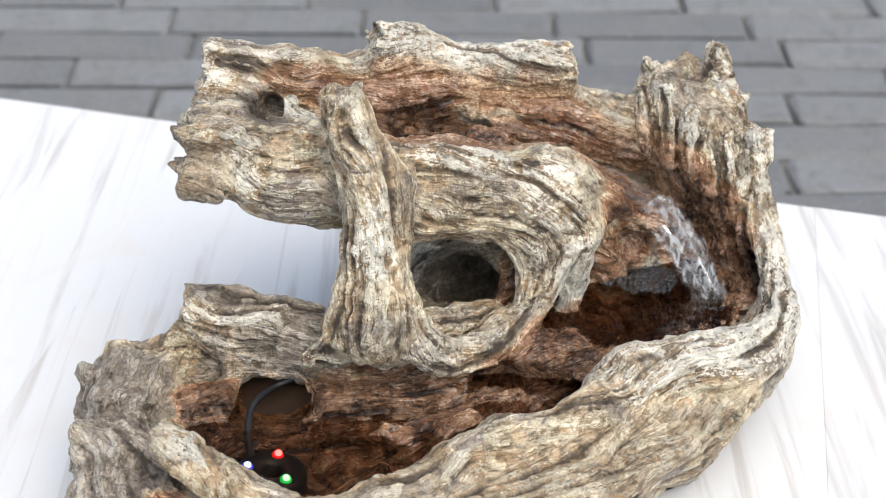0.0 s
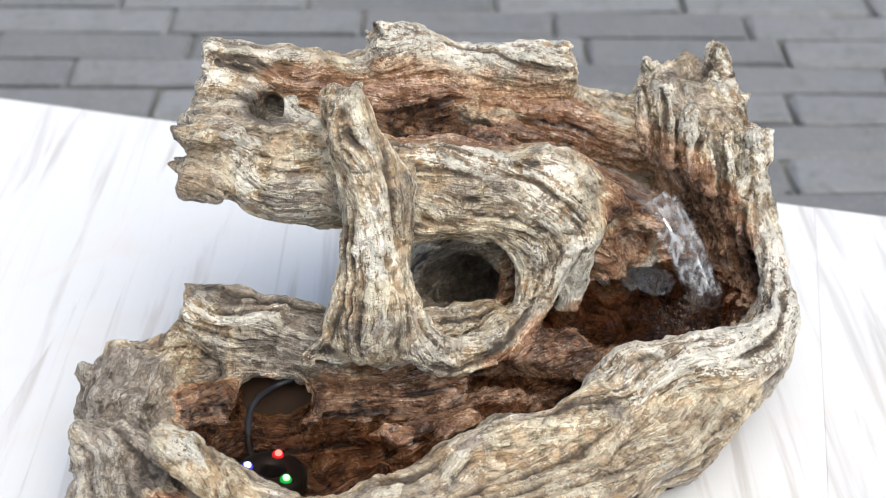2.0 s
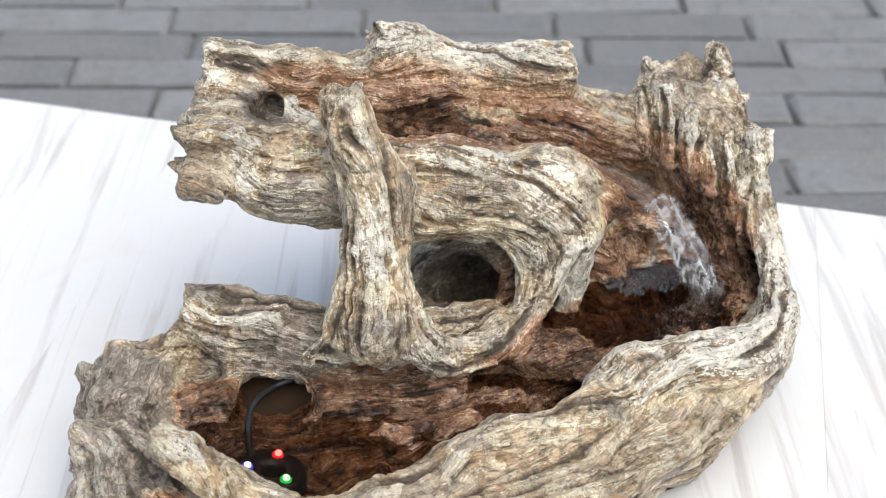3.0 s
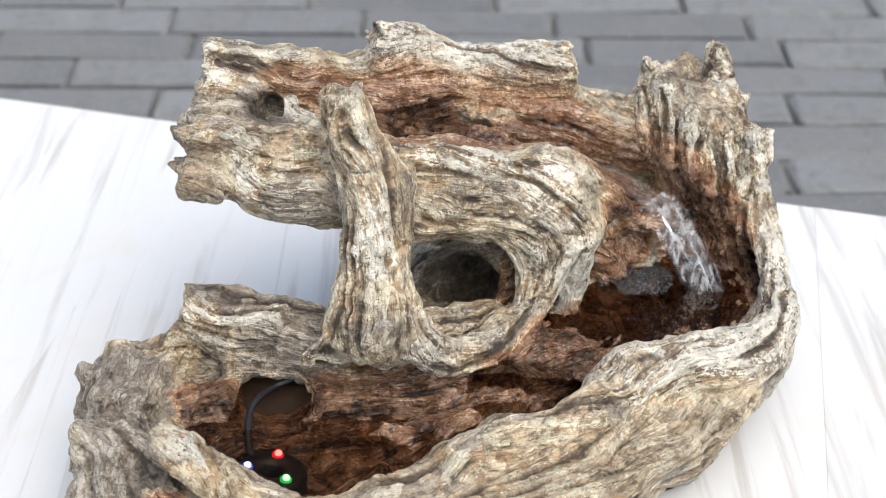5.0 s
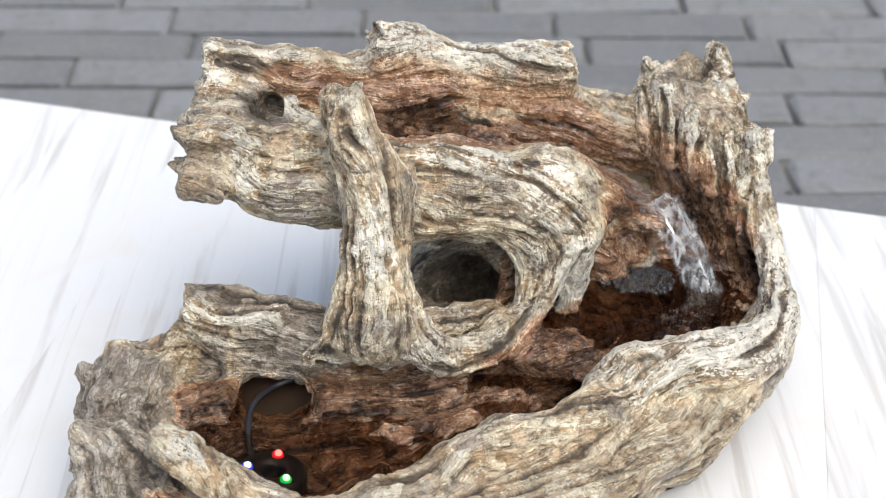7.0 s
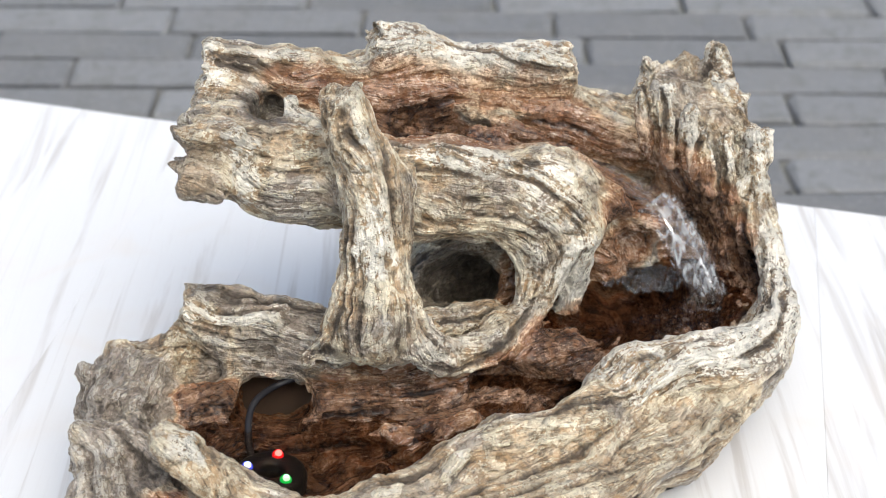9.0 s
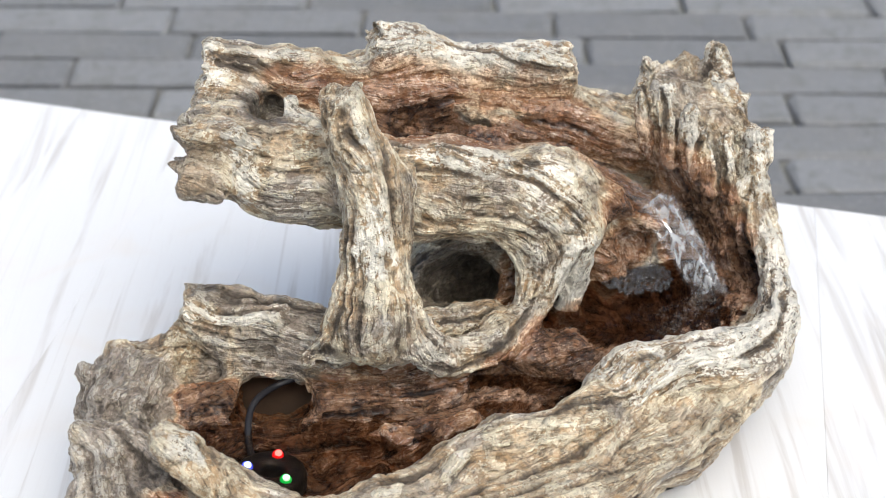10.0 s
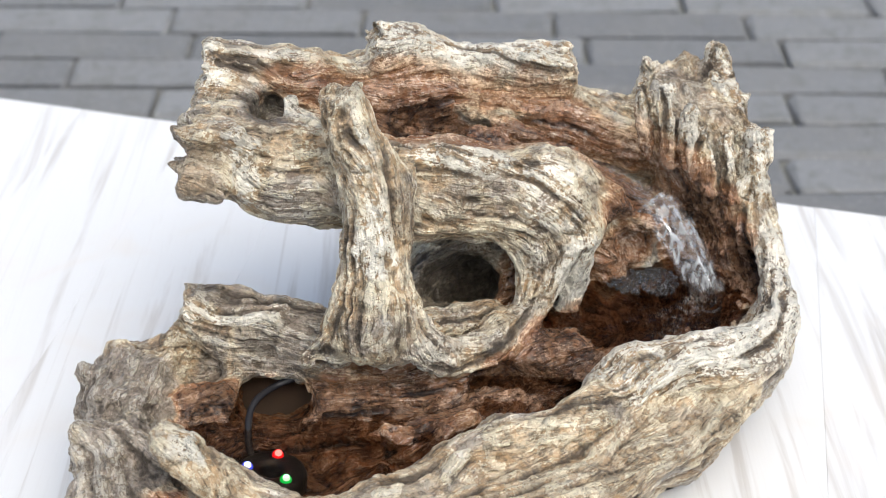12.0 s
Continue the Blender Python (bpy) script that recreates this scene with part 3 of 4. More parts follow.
carve([(0.07, -0.04, 0.094, 0.026), (0.13, -0.035, 0.094, 0.026)], spread=0.02)
# hollow by the column's foot, its shade painted dark into the walls
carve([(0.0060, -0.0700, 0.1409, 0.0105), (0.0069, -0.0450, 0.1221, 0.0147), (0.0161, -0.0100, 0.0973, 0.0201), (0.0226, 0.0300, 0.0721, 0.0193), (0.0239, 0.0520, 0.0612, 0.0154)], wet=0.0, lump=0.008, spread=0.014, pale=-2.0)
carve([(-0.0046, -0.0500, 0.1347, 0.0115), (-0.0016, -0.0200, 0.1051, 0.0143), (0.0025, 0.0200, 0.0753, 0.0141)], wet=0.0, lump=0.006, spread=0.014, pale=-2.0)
carve([(-0.1234, -0.1000, 0.0619, 0.018), (-0.1271, -0.0600, 0.0359, 0.017)], wet=0.4, lump=0.004)
carve([(-0.1042, -0.1000, 0.0652, 0.016), (-0.1070, -0.0600, 0.0385, 0.015)], wet=0.4, lump=0.004)
# the spout's tongue and the red wall under it
add("upper_trough", [(0.1016, 0.0560, 0.1408, 0.024), (0.1317, 0.0550, 0.1206, 0.023), (0.1507, 0.0530, 0.1140, 0.018)], flat=2.2, lump=0.005, soft=0.008)
add("basin", [(0.1107, 0.0460, 0.1105, 0.018), (0.1151, 0.0440, 0.0869, 0.018), (0.1201, 0.0460, 0.0524, 0.02)], lump=0.010, knob=0.008)
add("basin", [(0.1383, 0.0640, 0.0967, 0.020), (0.1435, 0.0660, 0.0725, 0.020), (0.1464, 0.0680, 0.0452, 0.02)], lump=0.010, knob=0.008)
soak([(0.0472, 0.0550, 0.1720, 0.018), (0.1013, 0.0560, 0.1479, 0.020), (0.1313, 0.0550, 0.1269, 0.022), (0.1587, 0.0520, 0.1165, 0.022), (0.1277, 0.0400, 0.0945, 0.026)], wet=0.7)
# the skirt that falls from the front wall to the basin
add("upper_trough", [(0.0686, 0.0000, 0.1716, 0.018), (0.0850, -0.0020, 0.1499, 0.018), (0.0932, -0.0040, 0.1231, 0.013), (0.0927, -0.0040, 0.0991, 0.010), (0.0898, -0.0040, 0.0720, 0.006)], lump=0.005, soft=0.02, pale=0.9)
add("upper_trough", [(0.0454, -0.0020, 0.1591, 0.020), (0.0634, -0.0100, 0.1364, 0.016), (0.0678, -0.0180, 0.1085, 0.013), (0.0580, -0.0320, 0.0844, 0.012), (0.0335, -0.0600, 0.0829, 0.012), (0.0061, -0.0830, 0.0871, 0.013)], lump=0.006, soft=0.016, pale=0.4)
add("upper_trough", [(-0.0171, -0.0600, 0.0901, 0.012), (0.0063, -0.0450, 0.0889, 0.012), (0.0301, -0.0350, 0.0866, 0.010)], lump=0.008, soft=0.012, pale=0.4)
# rim
add("basin", [(0.2162, -0.0523, 0.0600, 0.022), (0.2341, -0.0215, 0.0620, 0.018), (0.2438, 0.0255, 0.0640, 0.015), (0.2433, 0.0699, 0.0700, 0.015), (0.2378, 0.1027, 0.0800, 0.015)], lump=0.006, soft=0.012)
add("basin", [(-0.1751, -0.1968, 0.1150, 0.0095), (-0.1541, -0.2002, 0.0970, 0.0145), (-0.1229, -0.2061, 0.0680, 0.018), (-0.0774, -0.2179, 0.0580, 0.018), (-0.0296, -0.1951, 0.0580, 0.018), (0.0167, -0.1597, 0.0620, 0.019), (0.0568, -0.1485, 0.0700, 0.017), (0.0974, -0.1387, 0.0760, 0.018)], lump=0.008, cut_start=0.004, pale=0.1)
add("basin", [(0.1121, -0.0985, 0.0880, 0.008), (0.1161, -0.1126, 0.0800, 0.018), (0.1301, -0.1008, 0.0850, 0.020), (0.1652, -0.0892, 0.0880, 0.021), (0.1995, -0.0868, 0.0900, 0.020), (0.2270, -0.0566, 0.0900, 0.014), (0.2387, -0.0080, 0.0920, 0.011), (0.2383, 0.0316, 0.1000, 0.011), (0.2333, 0.0626, 0.1100, 0.012)], lump=0.007, soft=0.02, pale=0.9)
add("basin", [(-0.2071, -0.1710, 0.0600, 0.024), (-0.2133, -0.1322, 0.0650, 0.028), (-0.2128, -0.0943, 0.0680, 0.028), (-0.1872, -0.0721, 0.0750, 0.020)], lump=0.016, knob=0.010, pale=-0.9)
add("basin", [(-0.2289, -0.1592, 0.0850, 0.010), (-0.1993, -0.1635, 0.0700, 0.020), (-0.1741, -0.1734, 0.0550, 0.022)], lump=0.012, knob=0.010, pale=-0.8)
add("side_branch", [(-0.1774, -0.0509, 0.1050, 0.016), (-0.1413, -0.0524, 0.0980, 0.019), (-0.1021, -0.0601, 0.0940, 0.019), (-0.0710, -0.0664, 0.0900, 0.018)], cut_start=0.008, lump=0.010, soft=0.014, pale=-0.8)
add("side_branch", [(-0.1721, -0.0628, 0.0850, 0.014), (-0.1378, -0.0643, 0.0750, 0.012), (-0.0875, -0.0629, 0.0700, 0.013), (-0.0328, -0.0629, 0.0700, 0.016)], lump=0.010, pale=-0.6)
# column
add("column", [(-0.0649, -0.0450, 0.2687, 0.0146), (-0.0590, -0.0500, 0.2451, 0.0176), (-0.0486, -0.0580, 0.2165, 0.0196), (-0.0456, -0.0660, 0.1808, 0.0195), (-0.0453, -0.0760, 0.1477, 0.0238), (-0.0461, -0.0880, 0.1243, 0.0313)], cut_start=0.01, lump=0.004, knob=0.002, soft=0.014, flute=0.003, pale=0.3, warm=0.8)
add("column", [(-0.0216, -0.0350, 0.2070, 0.0052), (-0.0296, -0.0500, 0.1948, 0.0089), (-0.0348, -0.0620, 0.1739, 0.0111)], lump=0.004, soft=0.02, warm=0.6)
add("column", [(-0.0538, -0.0850, 0.1222, 0.018), (-0.0726, -0.0940, 0.1057, 0.014), (-0.0894, -0.0980, 0.0984, 0.009)], lump=0.006, soft=0.014)
add("column", [(-0.0427, -0.0850, 0.1176, 0.018), (-0.0202, -0.0920, 0.1088, 0.016), (0.0004, -0.0980, 0.0956, 0.011)], lump=0.006, soft=0.014, pale=0.5)
carve([(-0.1869, -0.2017, 0.1050, 0.007), (-0.1700, -0.2046, 0.0850, 0.009), (-0.1492, -0.2159, 0.0700, 0.008)], wet=0.0, lump=0.004)
carve([(-0.1780, -0.0751, 0.0950, 0.007), (-0.1685, -0.0787, 0.0800, 0.010), (-0.1590, -0.0782, 0.0700, 0.009)], wet=0.0, lump=0.006)
carve([(-0.0718, -0.0715, 0.0580, 0.008), (-0.0132, -0.0753, 0.0560, 0.010), (0.0375, -0.0703, 0.0580, 0.010), (0.0843, -0.0752, 0.0520, 0.010)], spread=0.012, lump=0.006)
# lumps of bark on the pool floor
# the upper log's hole again: its inner shade put into the colour
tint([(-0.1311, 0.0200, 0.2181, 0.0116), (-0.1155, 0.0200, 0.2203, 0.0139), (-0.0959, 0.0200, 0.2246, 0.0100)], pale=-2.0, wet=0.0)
tint([(-0.1002, -0.0100, 0.2433, 0.0034), (-0.0987, -0.0120, 0.2330, 0.0045)], pale=0.6)
tint([(-0.0168, -0.0100, 0.1975, 0.0069), (0.0176, -0.0050, 0.1946, 0.0092), (0.0558, -0.0120, 0.1920, 0.0099), (0.0826, -0.0120, 0.1898, 0.0061)], pale=0.9, warm=0.8)
tint([(0.0558, -0.0300, 0.1627, 0.0084), (0.0751, -0.0300, 0.1582, 0.0077)], pale=0.5, warm=0.2)
tint([(-0.0375, 0.0800, 0.2470, 0.0080), (-0.0056, 0.0850, 0.2336, 0.0065), (0.0471, 0.0900, 0.2290, 0.0057), (0.0901, 0.0950, 0.2266, 0.0057)], pale=0.8, warm=0.7)
tint([(-0.0177, 0.0750, 0.2207, 0.0064), (0.0390, 0.0800, 0.2137, 0.0057)], pale=0.5, warm=0.9)
tint([(-0.1377, 0.0450, 0.2443, 0.0054), (-0.0877, 0.0500, 0.2397, 0.0055)], pale=0.5, warm=-0.2)
tint([(-0.1599, 0.0400, 0.2510, 0.0062), (-0.1604, 0.0350, 0.2364, 0.0070)], pale=0.7)
tint([(0.1594, 0.0500, 0.1840, 0.0137), (0.1835, 0.0450, 0.1776, 0.0121), (0.2091, 0.0500, 0.1702, 0.0138)], pale=0.6, warm=0.6)
tint([(0.2260, 0.0550, 0.1720, 0.0089), (0.2264, 0.0500, 0.1419, 0.0090)], pale=0.9, warm=0.7)
tint([(0.2028, 0.1150, 0.2100, 0.0067), (0.2202, 0.1000, 0.1804, 0.0059)], pale=0.9, warm=0.5)
tint([(-0.0080, -0.2300, 0.0951, 0.0134), (0.0326, -0.2150, 0.0942, 0.0136)], wet=0.0)
tint([(-0.0084, -0.2000, 0.0671, 0.0140), (0.0163, -0.1850, 0.0653, 0.0142), (0.0484, -0.1750, 0.0706, 0.0128)], wet=0.0)
tint([(-0.2053, -0.1950, 0.0626, 0.0211), (-0.1751, -0.1900, 0.0557, 0.0163)], wet=0.0)
tint([(0.1481, -0.1200, 0.1113, 0.0080), (0.1711, -0.1150, 0.1076, 0.0132), (0.2025, -0.1050, 0.1046, 0.0126)], pale=1.5)
tint([(0.2242, -0.0800, 0.1000, 0.0076), (0.2389, -0.0300, 0.1023, 0.0071)], pale=0.9)
tint([(0.0603, -0.1650, 0.1035, 0.0028), (0.0804, -0.1650, 0.0885, 0.0043), (0.1132, -0.1600, 0.0825, 0.0047)], pale=1.8)
tint([(0.0405, -0.1850, 0.0907, 0.0244), (0.0942, -0.1800, 0.0726, 0.0248), (0.1506, -0.1500, 0.0797, 0.0253), (0.1945, -0.1100, 0.0660, 0.0188)], warm=1.0, pale=-0.15)
tint([(0.0937, -0.0140, 0.1296, 0.0051), (0.0909, -0.0140, 0.1058, 0.0052), (0.0881, -0.0120, 0.0801, 0.0049)], pale=1.9)
tint([(-0.1743, -0.0680, 0.1171, 0.0042), (-0.1459, -0.0700, 0.1124, 0.0034), (-0.1157, -0.0680, 0.1124, 0.0030)], pale=0.9)
tint([(-0.2334, -0.1000, 0.0962, 0.0034), (-0.1982, -0.0850, 0.0981, 0.0030), (-0.1772, -0.0750, 0.0954, 0.0031)], pale=0.5)
tint([(-0.2253, -0.1660, 0.0884, 0.0043), (-0.2102, -0.1700, 0.0894, 0.0035)], pale=0.9)
tint([(-0.1725, -0.2040, 0.1223, 0.0040), (-0.1630, -0.2060, 0.1196, 0.0034), (-0.1469, -0.2080, 0.1081, 0.0030)], pale=0.8)
tint([(-0.2246, -0.1300, 0.0915, 0.0256), (-0.1986, -0.1150, 0.0843, 0.0223), (-0.2063, -0.1800, 0.0772, 0.0283)], warm=-0.9, pale=-0.8)
tint([(-0.0520, -0.1200, 0.1294, 0.0108), (-0.0231, -0.1200, 0.1294, 0.0087)], pale=-0.5, warm=-0.5)
tint([(-0.0567, -0.0750, 0.2763, 0.0104), (-0.0435, -0.0850, 0.2342, 0.0084), (-0.0412, -0.0900, 0.1746, 0.0087)], pale=0.8, warm=0.8)
add("basin", [(0.1061, -0.1320, 0.1137, 0.0047), (0.1209, -0.1380, 0.1205, 0.0046), (0.1299, -0.1420, 0.1078, 0.0047), (0.1202, -0.1450, 0.0988, 0.0040), (0.1129, -0.1420, 0.1046, 0.0029)], lump=0.003, soft=0.008, warm=0.6)
for lump_points in ([(-0.0666, -0.1139, 0.0300, 0.012), (-0.0435, -0.1162, 0.0320, 0.015)], [(-0.0714, -0.0894, 0.0420, 0.013), (-0.0249, -0.0900, 0.0400, 0.016), (0.0063, -0.0777, 0.0400, 0.012)],
                    [(-0.0241, -0.1257, 0.0450, 0.013), (0.0136, -0.1136, 0.0520, 0.013)], [(0.0581, -0.0451, 0.0620, 0.013), (0.0979, -0.0457, 0.0600, 0.014)], [(0.0698, -0.0548, 0.0520, 0.012), (0.1015, -0.0574, 0.0500, 0.012)]):
    add("basin", lump_points, lump=0.014, knob=0.010, soft=0.008)
carve([(0.0454, -0.0727, 0.0500, 0.009), (0.0764, -0.0790, 0.0500, 0.011), (0.1036, -0.0790, 0.0520, 0.010)], spread=0.014, lump=0.006)
carve([(-0.1191, -0.1585, 0.0500, 0.022), (-0.1045, -0.1585, 0.0500, 0.022)], flat=1.7, lump=0.0, knob=0.002, soft=0.004)
soak([(-0.0543, -0.1256, 0.0400, 0.014), (-0.0165, -0.1264, 0.0480, 0.018), (0.0175, -0.1107, 0.0520, 0.014)])
soak([(-0.1546, -0.1022, 0.0500, 0.02), (-0.0704, -0.1051, 0.0450, 0.028), (-0.0092, -0.1052, 0.0500, 0.022), (0.0651, -0.0714, 0.0500, 0.024), (0.0999, -0.0777, 0.0500, 0.016)], flat=1.4)
soak([(0.0584, -0.0391, 0.0600, 0.02), (0.0854, -0.0485, 0.0680, 0.030), (0.1502, -0.0048, 0.0600, 0.03)], flat=1.4)
soak([(0.2030, 0.0750, 0.0795, 0.038), (0.2231, 0.0500, 0.0754, 0.032), (0.2274, 0.0200, 0.0678, 0.018)])


def skin():
    """A quad mesh of the field's surface (surface nets)."""
    neg = FIELD < 0
    n = SHAPE
    corner = [(a, b, c) for a in (0, 1) for b in (0, 1) for c in (0, 1)]
    part_of = lambda v, o: v[o[0]:n[0] - 1 + o[0], o[1]:n[1] - 1 + o[1], o[2]:n[2] - 1 + o[2]]
    count = sum(part_of(neg, o).astype(np.int8) for o in corner)
    active = (count > 0) & (count < 8)
    idx = np.full(active.shape, -1, np.int32)
    cells = np.argwhere(active)
    idx[active] = np.arange(len(cells))
    acc, hits = np.zeros((len(cells), 3), np.float32), np.zeros(len(cells), np.float32)
    for a in corner:
        for axis in range(3):
            if a[axis]:
                continue
            b = list(a)
            b[axis] = 1
            ca, cb = cells + a, cells + b
            va, vb = FIELD[tuple(ca.T)], FIELD[tuple(cb.T)]
            cross = (va < 0) != (vb < 0)
            t = np.where(cross, va / np.where(cross, va - vb, 1), 0)
            pos = np.array(a, np.float32) + np.zeros((len(cells), 3), np.float32)
            pos[:, axis] += t
            acc += pos * cross[:, None]
            hits += cross
    verts = LOW + CELL * (cells + acc / hits[:, None])
    quads = []
    for axis in range(3):
        u, v = (axis + 1) % 3, (axis + 2) % 3
        sl0 = [slice(1, n[i] - 1) for i in range(3)]
        sl1 = list(sl0)
        sl0[axis], sl1[axis] = slice(0, n[axis] - 1), slice(1, n[axis])
        s0, s1 = neg[tuple(sl0)], neg[tuple(sl1)]
        for mask, flip in ((s0 & ~s1, False), (~s0 & s1, True)):
            at = np.argwhere(mask)
            at += [0 if i == axis else 1 for i in range(3)]
            du, dv = np.eye(3, dtype=int)[u], np.eye(3, dtype=int)[v]
            q = np.stack([idx[tuple((at - x).T)] for x in (0 * du, du, du + dv, dv)], 1)
            quads.append(q[:, ::-1] if flip else q)
    return verts, np.vstack(quads)


def tidy(verts, quads):
    """Keeps only the largest connected piece."""
    label = np.arange(len(verts))
    for _ in range(400):
        low = label[quads].min(1)
        nxt = label.copy()
        for k in range(4):
            np.minimum.at(nxt, quads[:, k], low)
        nxt = nxt[nxt]
        if (nxt == label).all():
            break
        label = nxt
    main = np.bincount(label).argmax()
    keep = label == main
    renum = np.cumsum(keep) - 1
    return verts[keep], renum[quads[keep[quads[:, 0]]]]


def split_quads(verts, quads):
    """Each quad into four, and the points smoothed lightly on the way."""
    e = np.sort(np.stack([quads, np.roll(quads, -1, 1)], -1).reshape(-1, 2), 1)
    code, inv = np.unique(e[:, 0].astype(np.int64) * len(verts) + e[:, 1], return_inverse=True)
    mid = (verts[code // len(verts)] + verts[code % len(verts)]) / 2
    face = verts[quads].mean(1)
    m = inv.reshape(-1, 4) + len(verts)
    c = np.arange(len(quads)) + len(verts) + len(mid)
    new_quads = np.vstack([np.stack([quads[:, k], m[:, k], c, m[:, k - 1]], 1) for k in range(4)])
    return np.vstack([verts, mid, face]), new_quads


def smooth_points(verts, quads, amount):
    acc, cnt = np.zeros_like(verts), np.zeros(len(verts))
    for k in range(4):
        for j in (k - 1, (k + 1) % 4):
            for a in range(verts.shape[1]):
                acc[:, a] += np.bincount(quads[:, k], verts[quads[:, j], a], len(verts))
            cnt += np.bincount(quads[:, k], minlength=len(verts))
    return verts + amount * (acc / cnt[:, None] - verts)


def normals(verts, quads):
    q = verts[quads]
    fn = np.cross(q[:, 2] - q[:, 0], q[:, 3] - q[:, 1])
    out = np.zeros_like(verts)
    for k in range(4):
        for a in range(3):
            out[:, a] += np.bincount(quads[:, k], fn[:, a], len(verts))
    return out / (np.linalg.norm(out, axis=1, keepdims=True) + 1e-12)


def look_up(volume, p):
    i = np.clip(((p - LOW) / CELL + 0.5).astype(np.int32), 0, np.array(SHAPE) - 1)
    return volume[i[:, 0], i[:, 1], i[:, 2]]


def streaks(verts, cell, step, count):
    """Noise drawn out along the grain: the ridges and furrows of the wood."""
    total = value_noise(verts, cell)
    for sign in (1, -1):
        p, last = verts.copy(), None
        for _ in range(count):
            w = look_up(FLOW, p + CELL * (rng.random(p.shape) - 0.5))
            if last is not None:
                w = w * np.sign((w * last).sum(1, keepdims=True) + 1e-9)
            else:
                w = w * sign
            p, last = p + step * w, w
            total = total + value_noise(p, cell)
    total = total / (2 * count + 1)
    z = (total - total.mean()) / total.std()
    return np.clip(0.5 + 0.2 * z, 0, 1)


def build_flow():
    """The direction of the grain, with eddies as round knots."""
    eddy = np.stack([grid_noise(0.034, 20 + a) - 0.5 for a in range(3)], -1)
    eddy += 0.5 * np.stack([grid_noise(0.014, 30 + a) - 0.5 for a in range(3)], -1)
    unit = GRAIN / (np.linalg.norm(GRAIN, axis=-1, keepdims=True) + 1e-6)
    flow = unit + 1.0 * eddy
    out = np.stack(np.gradient(FIELD), -1)
    out /= np.linalg.norm(out, axis=-1, keepdims=True) + 1e-6
    flow -= 0.95 * np.einsum("...i,...i", flow, out)[..., None] * out
    return flow / (np.linalg.norm(flow, axis=-1, keepdims=True) + 1e-6)


FLOW = build_flow()
skin_v, skin_q = tidy(*skin())
for _ in range(2):
    skin_v = smooth_points(skin_v, skin_q, 0.5)
coarse = streaks(skin_v, 0.0036, 0.0024, 13)
flow_at = look_up(FLOW, skin_v)
skin_n = normals(skin_v, skin_q)
rough_fine = value_noise(skin_v, 0.0034, 8.7)
rough_end = value_noise(skin_v, 0.0065, 3.3) - 0.5
cracks = np.clip((0.32 - coarse) / 0.14, 0, 1) ** 1.3
skin_v = skin_v + skin_n * ((coarse - 0.5) * 0.0020 - cracks * 0.0016 + rough_end * 0.0014 + (rough_fine - 0.5) * 0.0016)[:, None]
both = np.hstack([skin_v, coarse[:, None], cracks[:, None], flow_at])
both, skin_q = split_quads(both, skin_q)
skin_v, coarse, cracks, flow_at = both[:, :3], both[:, 3], both[:, 4], both[:, 5:]
for _ in range(2):
    skin_v = smooth_points(skin_v, skin_q, 0.5)
    flow_at = smooth_points(flow_at, skin_q, 0.7)
paints = smooth_points(np.stack([look_up(v, skin_v) for v in (WET, PALE, WARM)], 1), skin_q, 0.6)
wetness, paleness, warmth = smooth_points(paints, skin_q, 0.6).T
fine = smooth_points(streaks(skin_v, 0.0024, 0.0015, 7)[:, None], skin_q, 0.6)[:, 0]
# plates of the weathered surface, with stepped edges
plate = streaks(skin_v, 0.0046, 0.0020, 3) + 0.10 * (value_noise(skin_v, 0.0019, 4.4) - 0.5)
plate = np.clip((plate - 0.45) / 0.10, 0, 1)
plate = smooth_points((plate * plate * (3 - 2 * plate))[:, None], skin_q, 0.4)[:, 0]
skin_n = normals(skin_v, skin_q)
skin_v = skin_v + skin_n * ((fine - 0.5) * 0.0022 + (plate - 0.5) * 0.0011)[:, None]
skin_v[:, 2] = np.maximum(skin_v[:, 2], 0.0)
skin_n = normals(skin_v, skin_q)

fountain = new("tabletop_fountain")
tagged(fountain, "driftwood-shaped grey-brown resin fountain running with water", "fountain")
face_kind = look_up(KIND, skin_v[skin_q[:, 0]])
for k, part_name in enumerate(PARTS):
    own = skin_q[face_kind == k]
    if not len(own):
        continue
    used, renum = np.unique(own, return_inverse=True)
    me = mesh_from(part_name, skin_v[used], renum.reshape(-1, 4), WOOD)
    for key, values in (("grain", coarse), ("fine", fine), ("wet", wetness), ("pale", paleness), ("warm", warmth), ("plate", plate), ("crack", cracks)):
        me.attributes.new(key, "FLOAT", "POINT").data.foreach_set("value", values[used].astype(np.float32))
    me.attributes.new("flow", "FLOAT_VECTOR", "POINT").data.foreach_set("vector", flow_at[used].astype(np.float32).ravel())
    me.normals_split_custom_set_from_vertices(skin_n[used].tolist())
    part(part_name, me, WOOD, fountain)


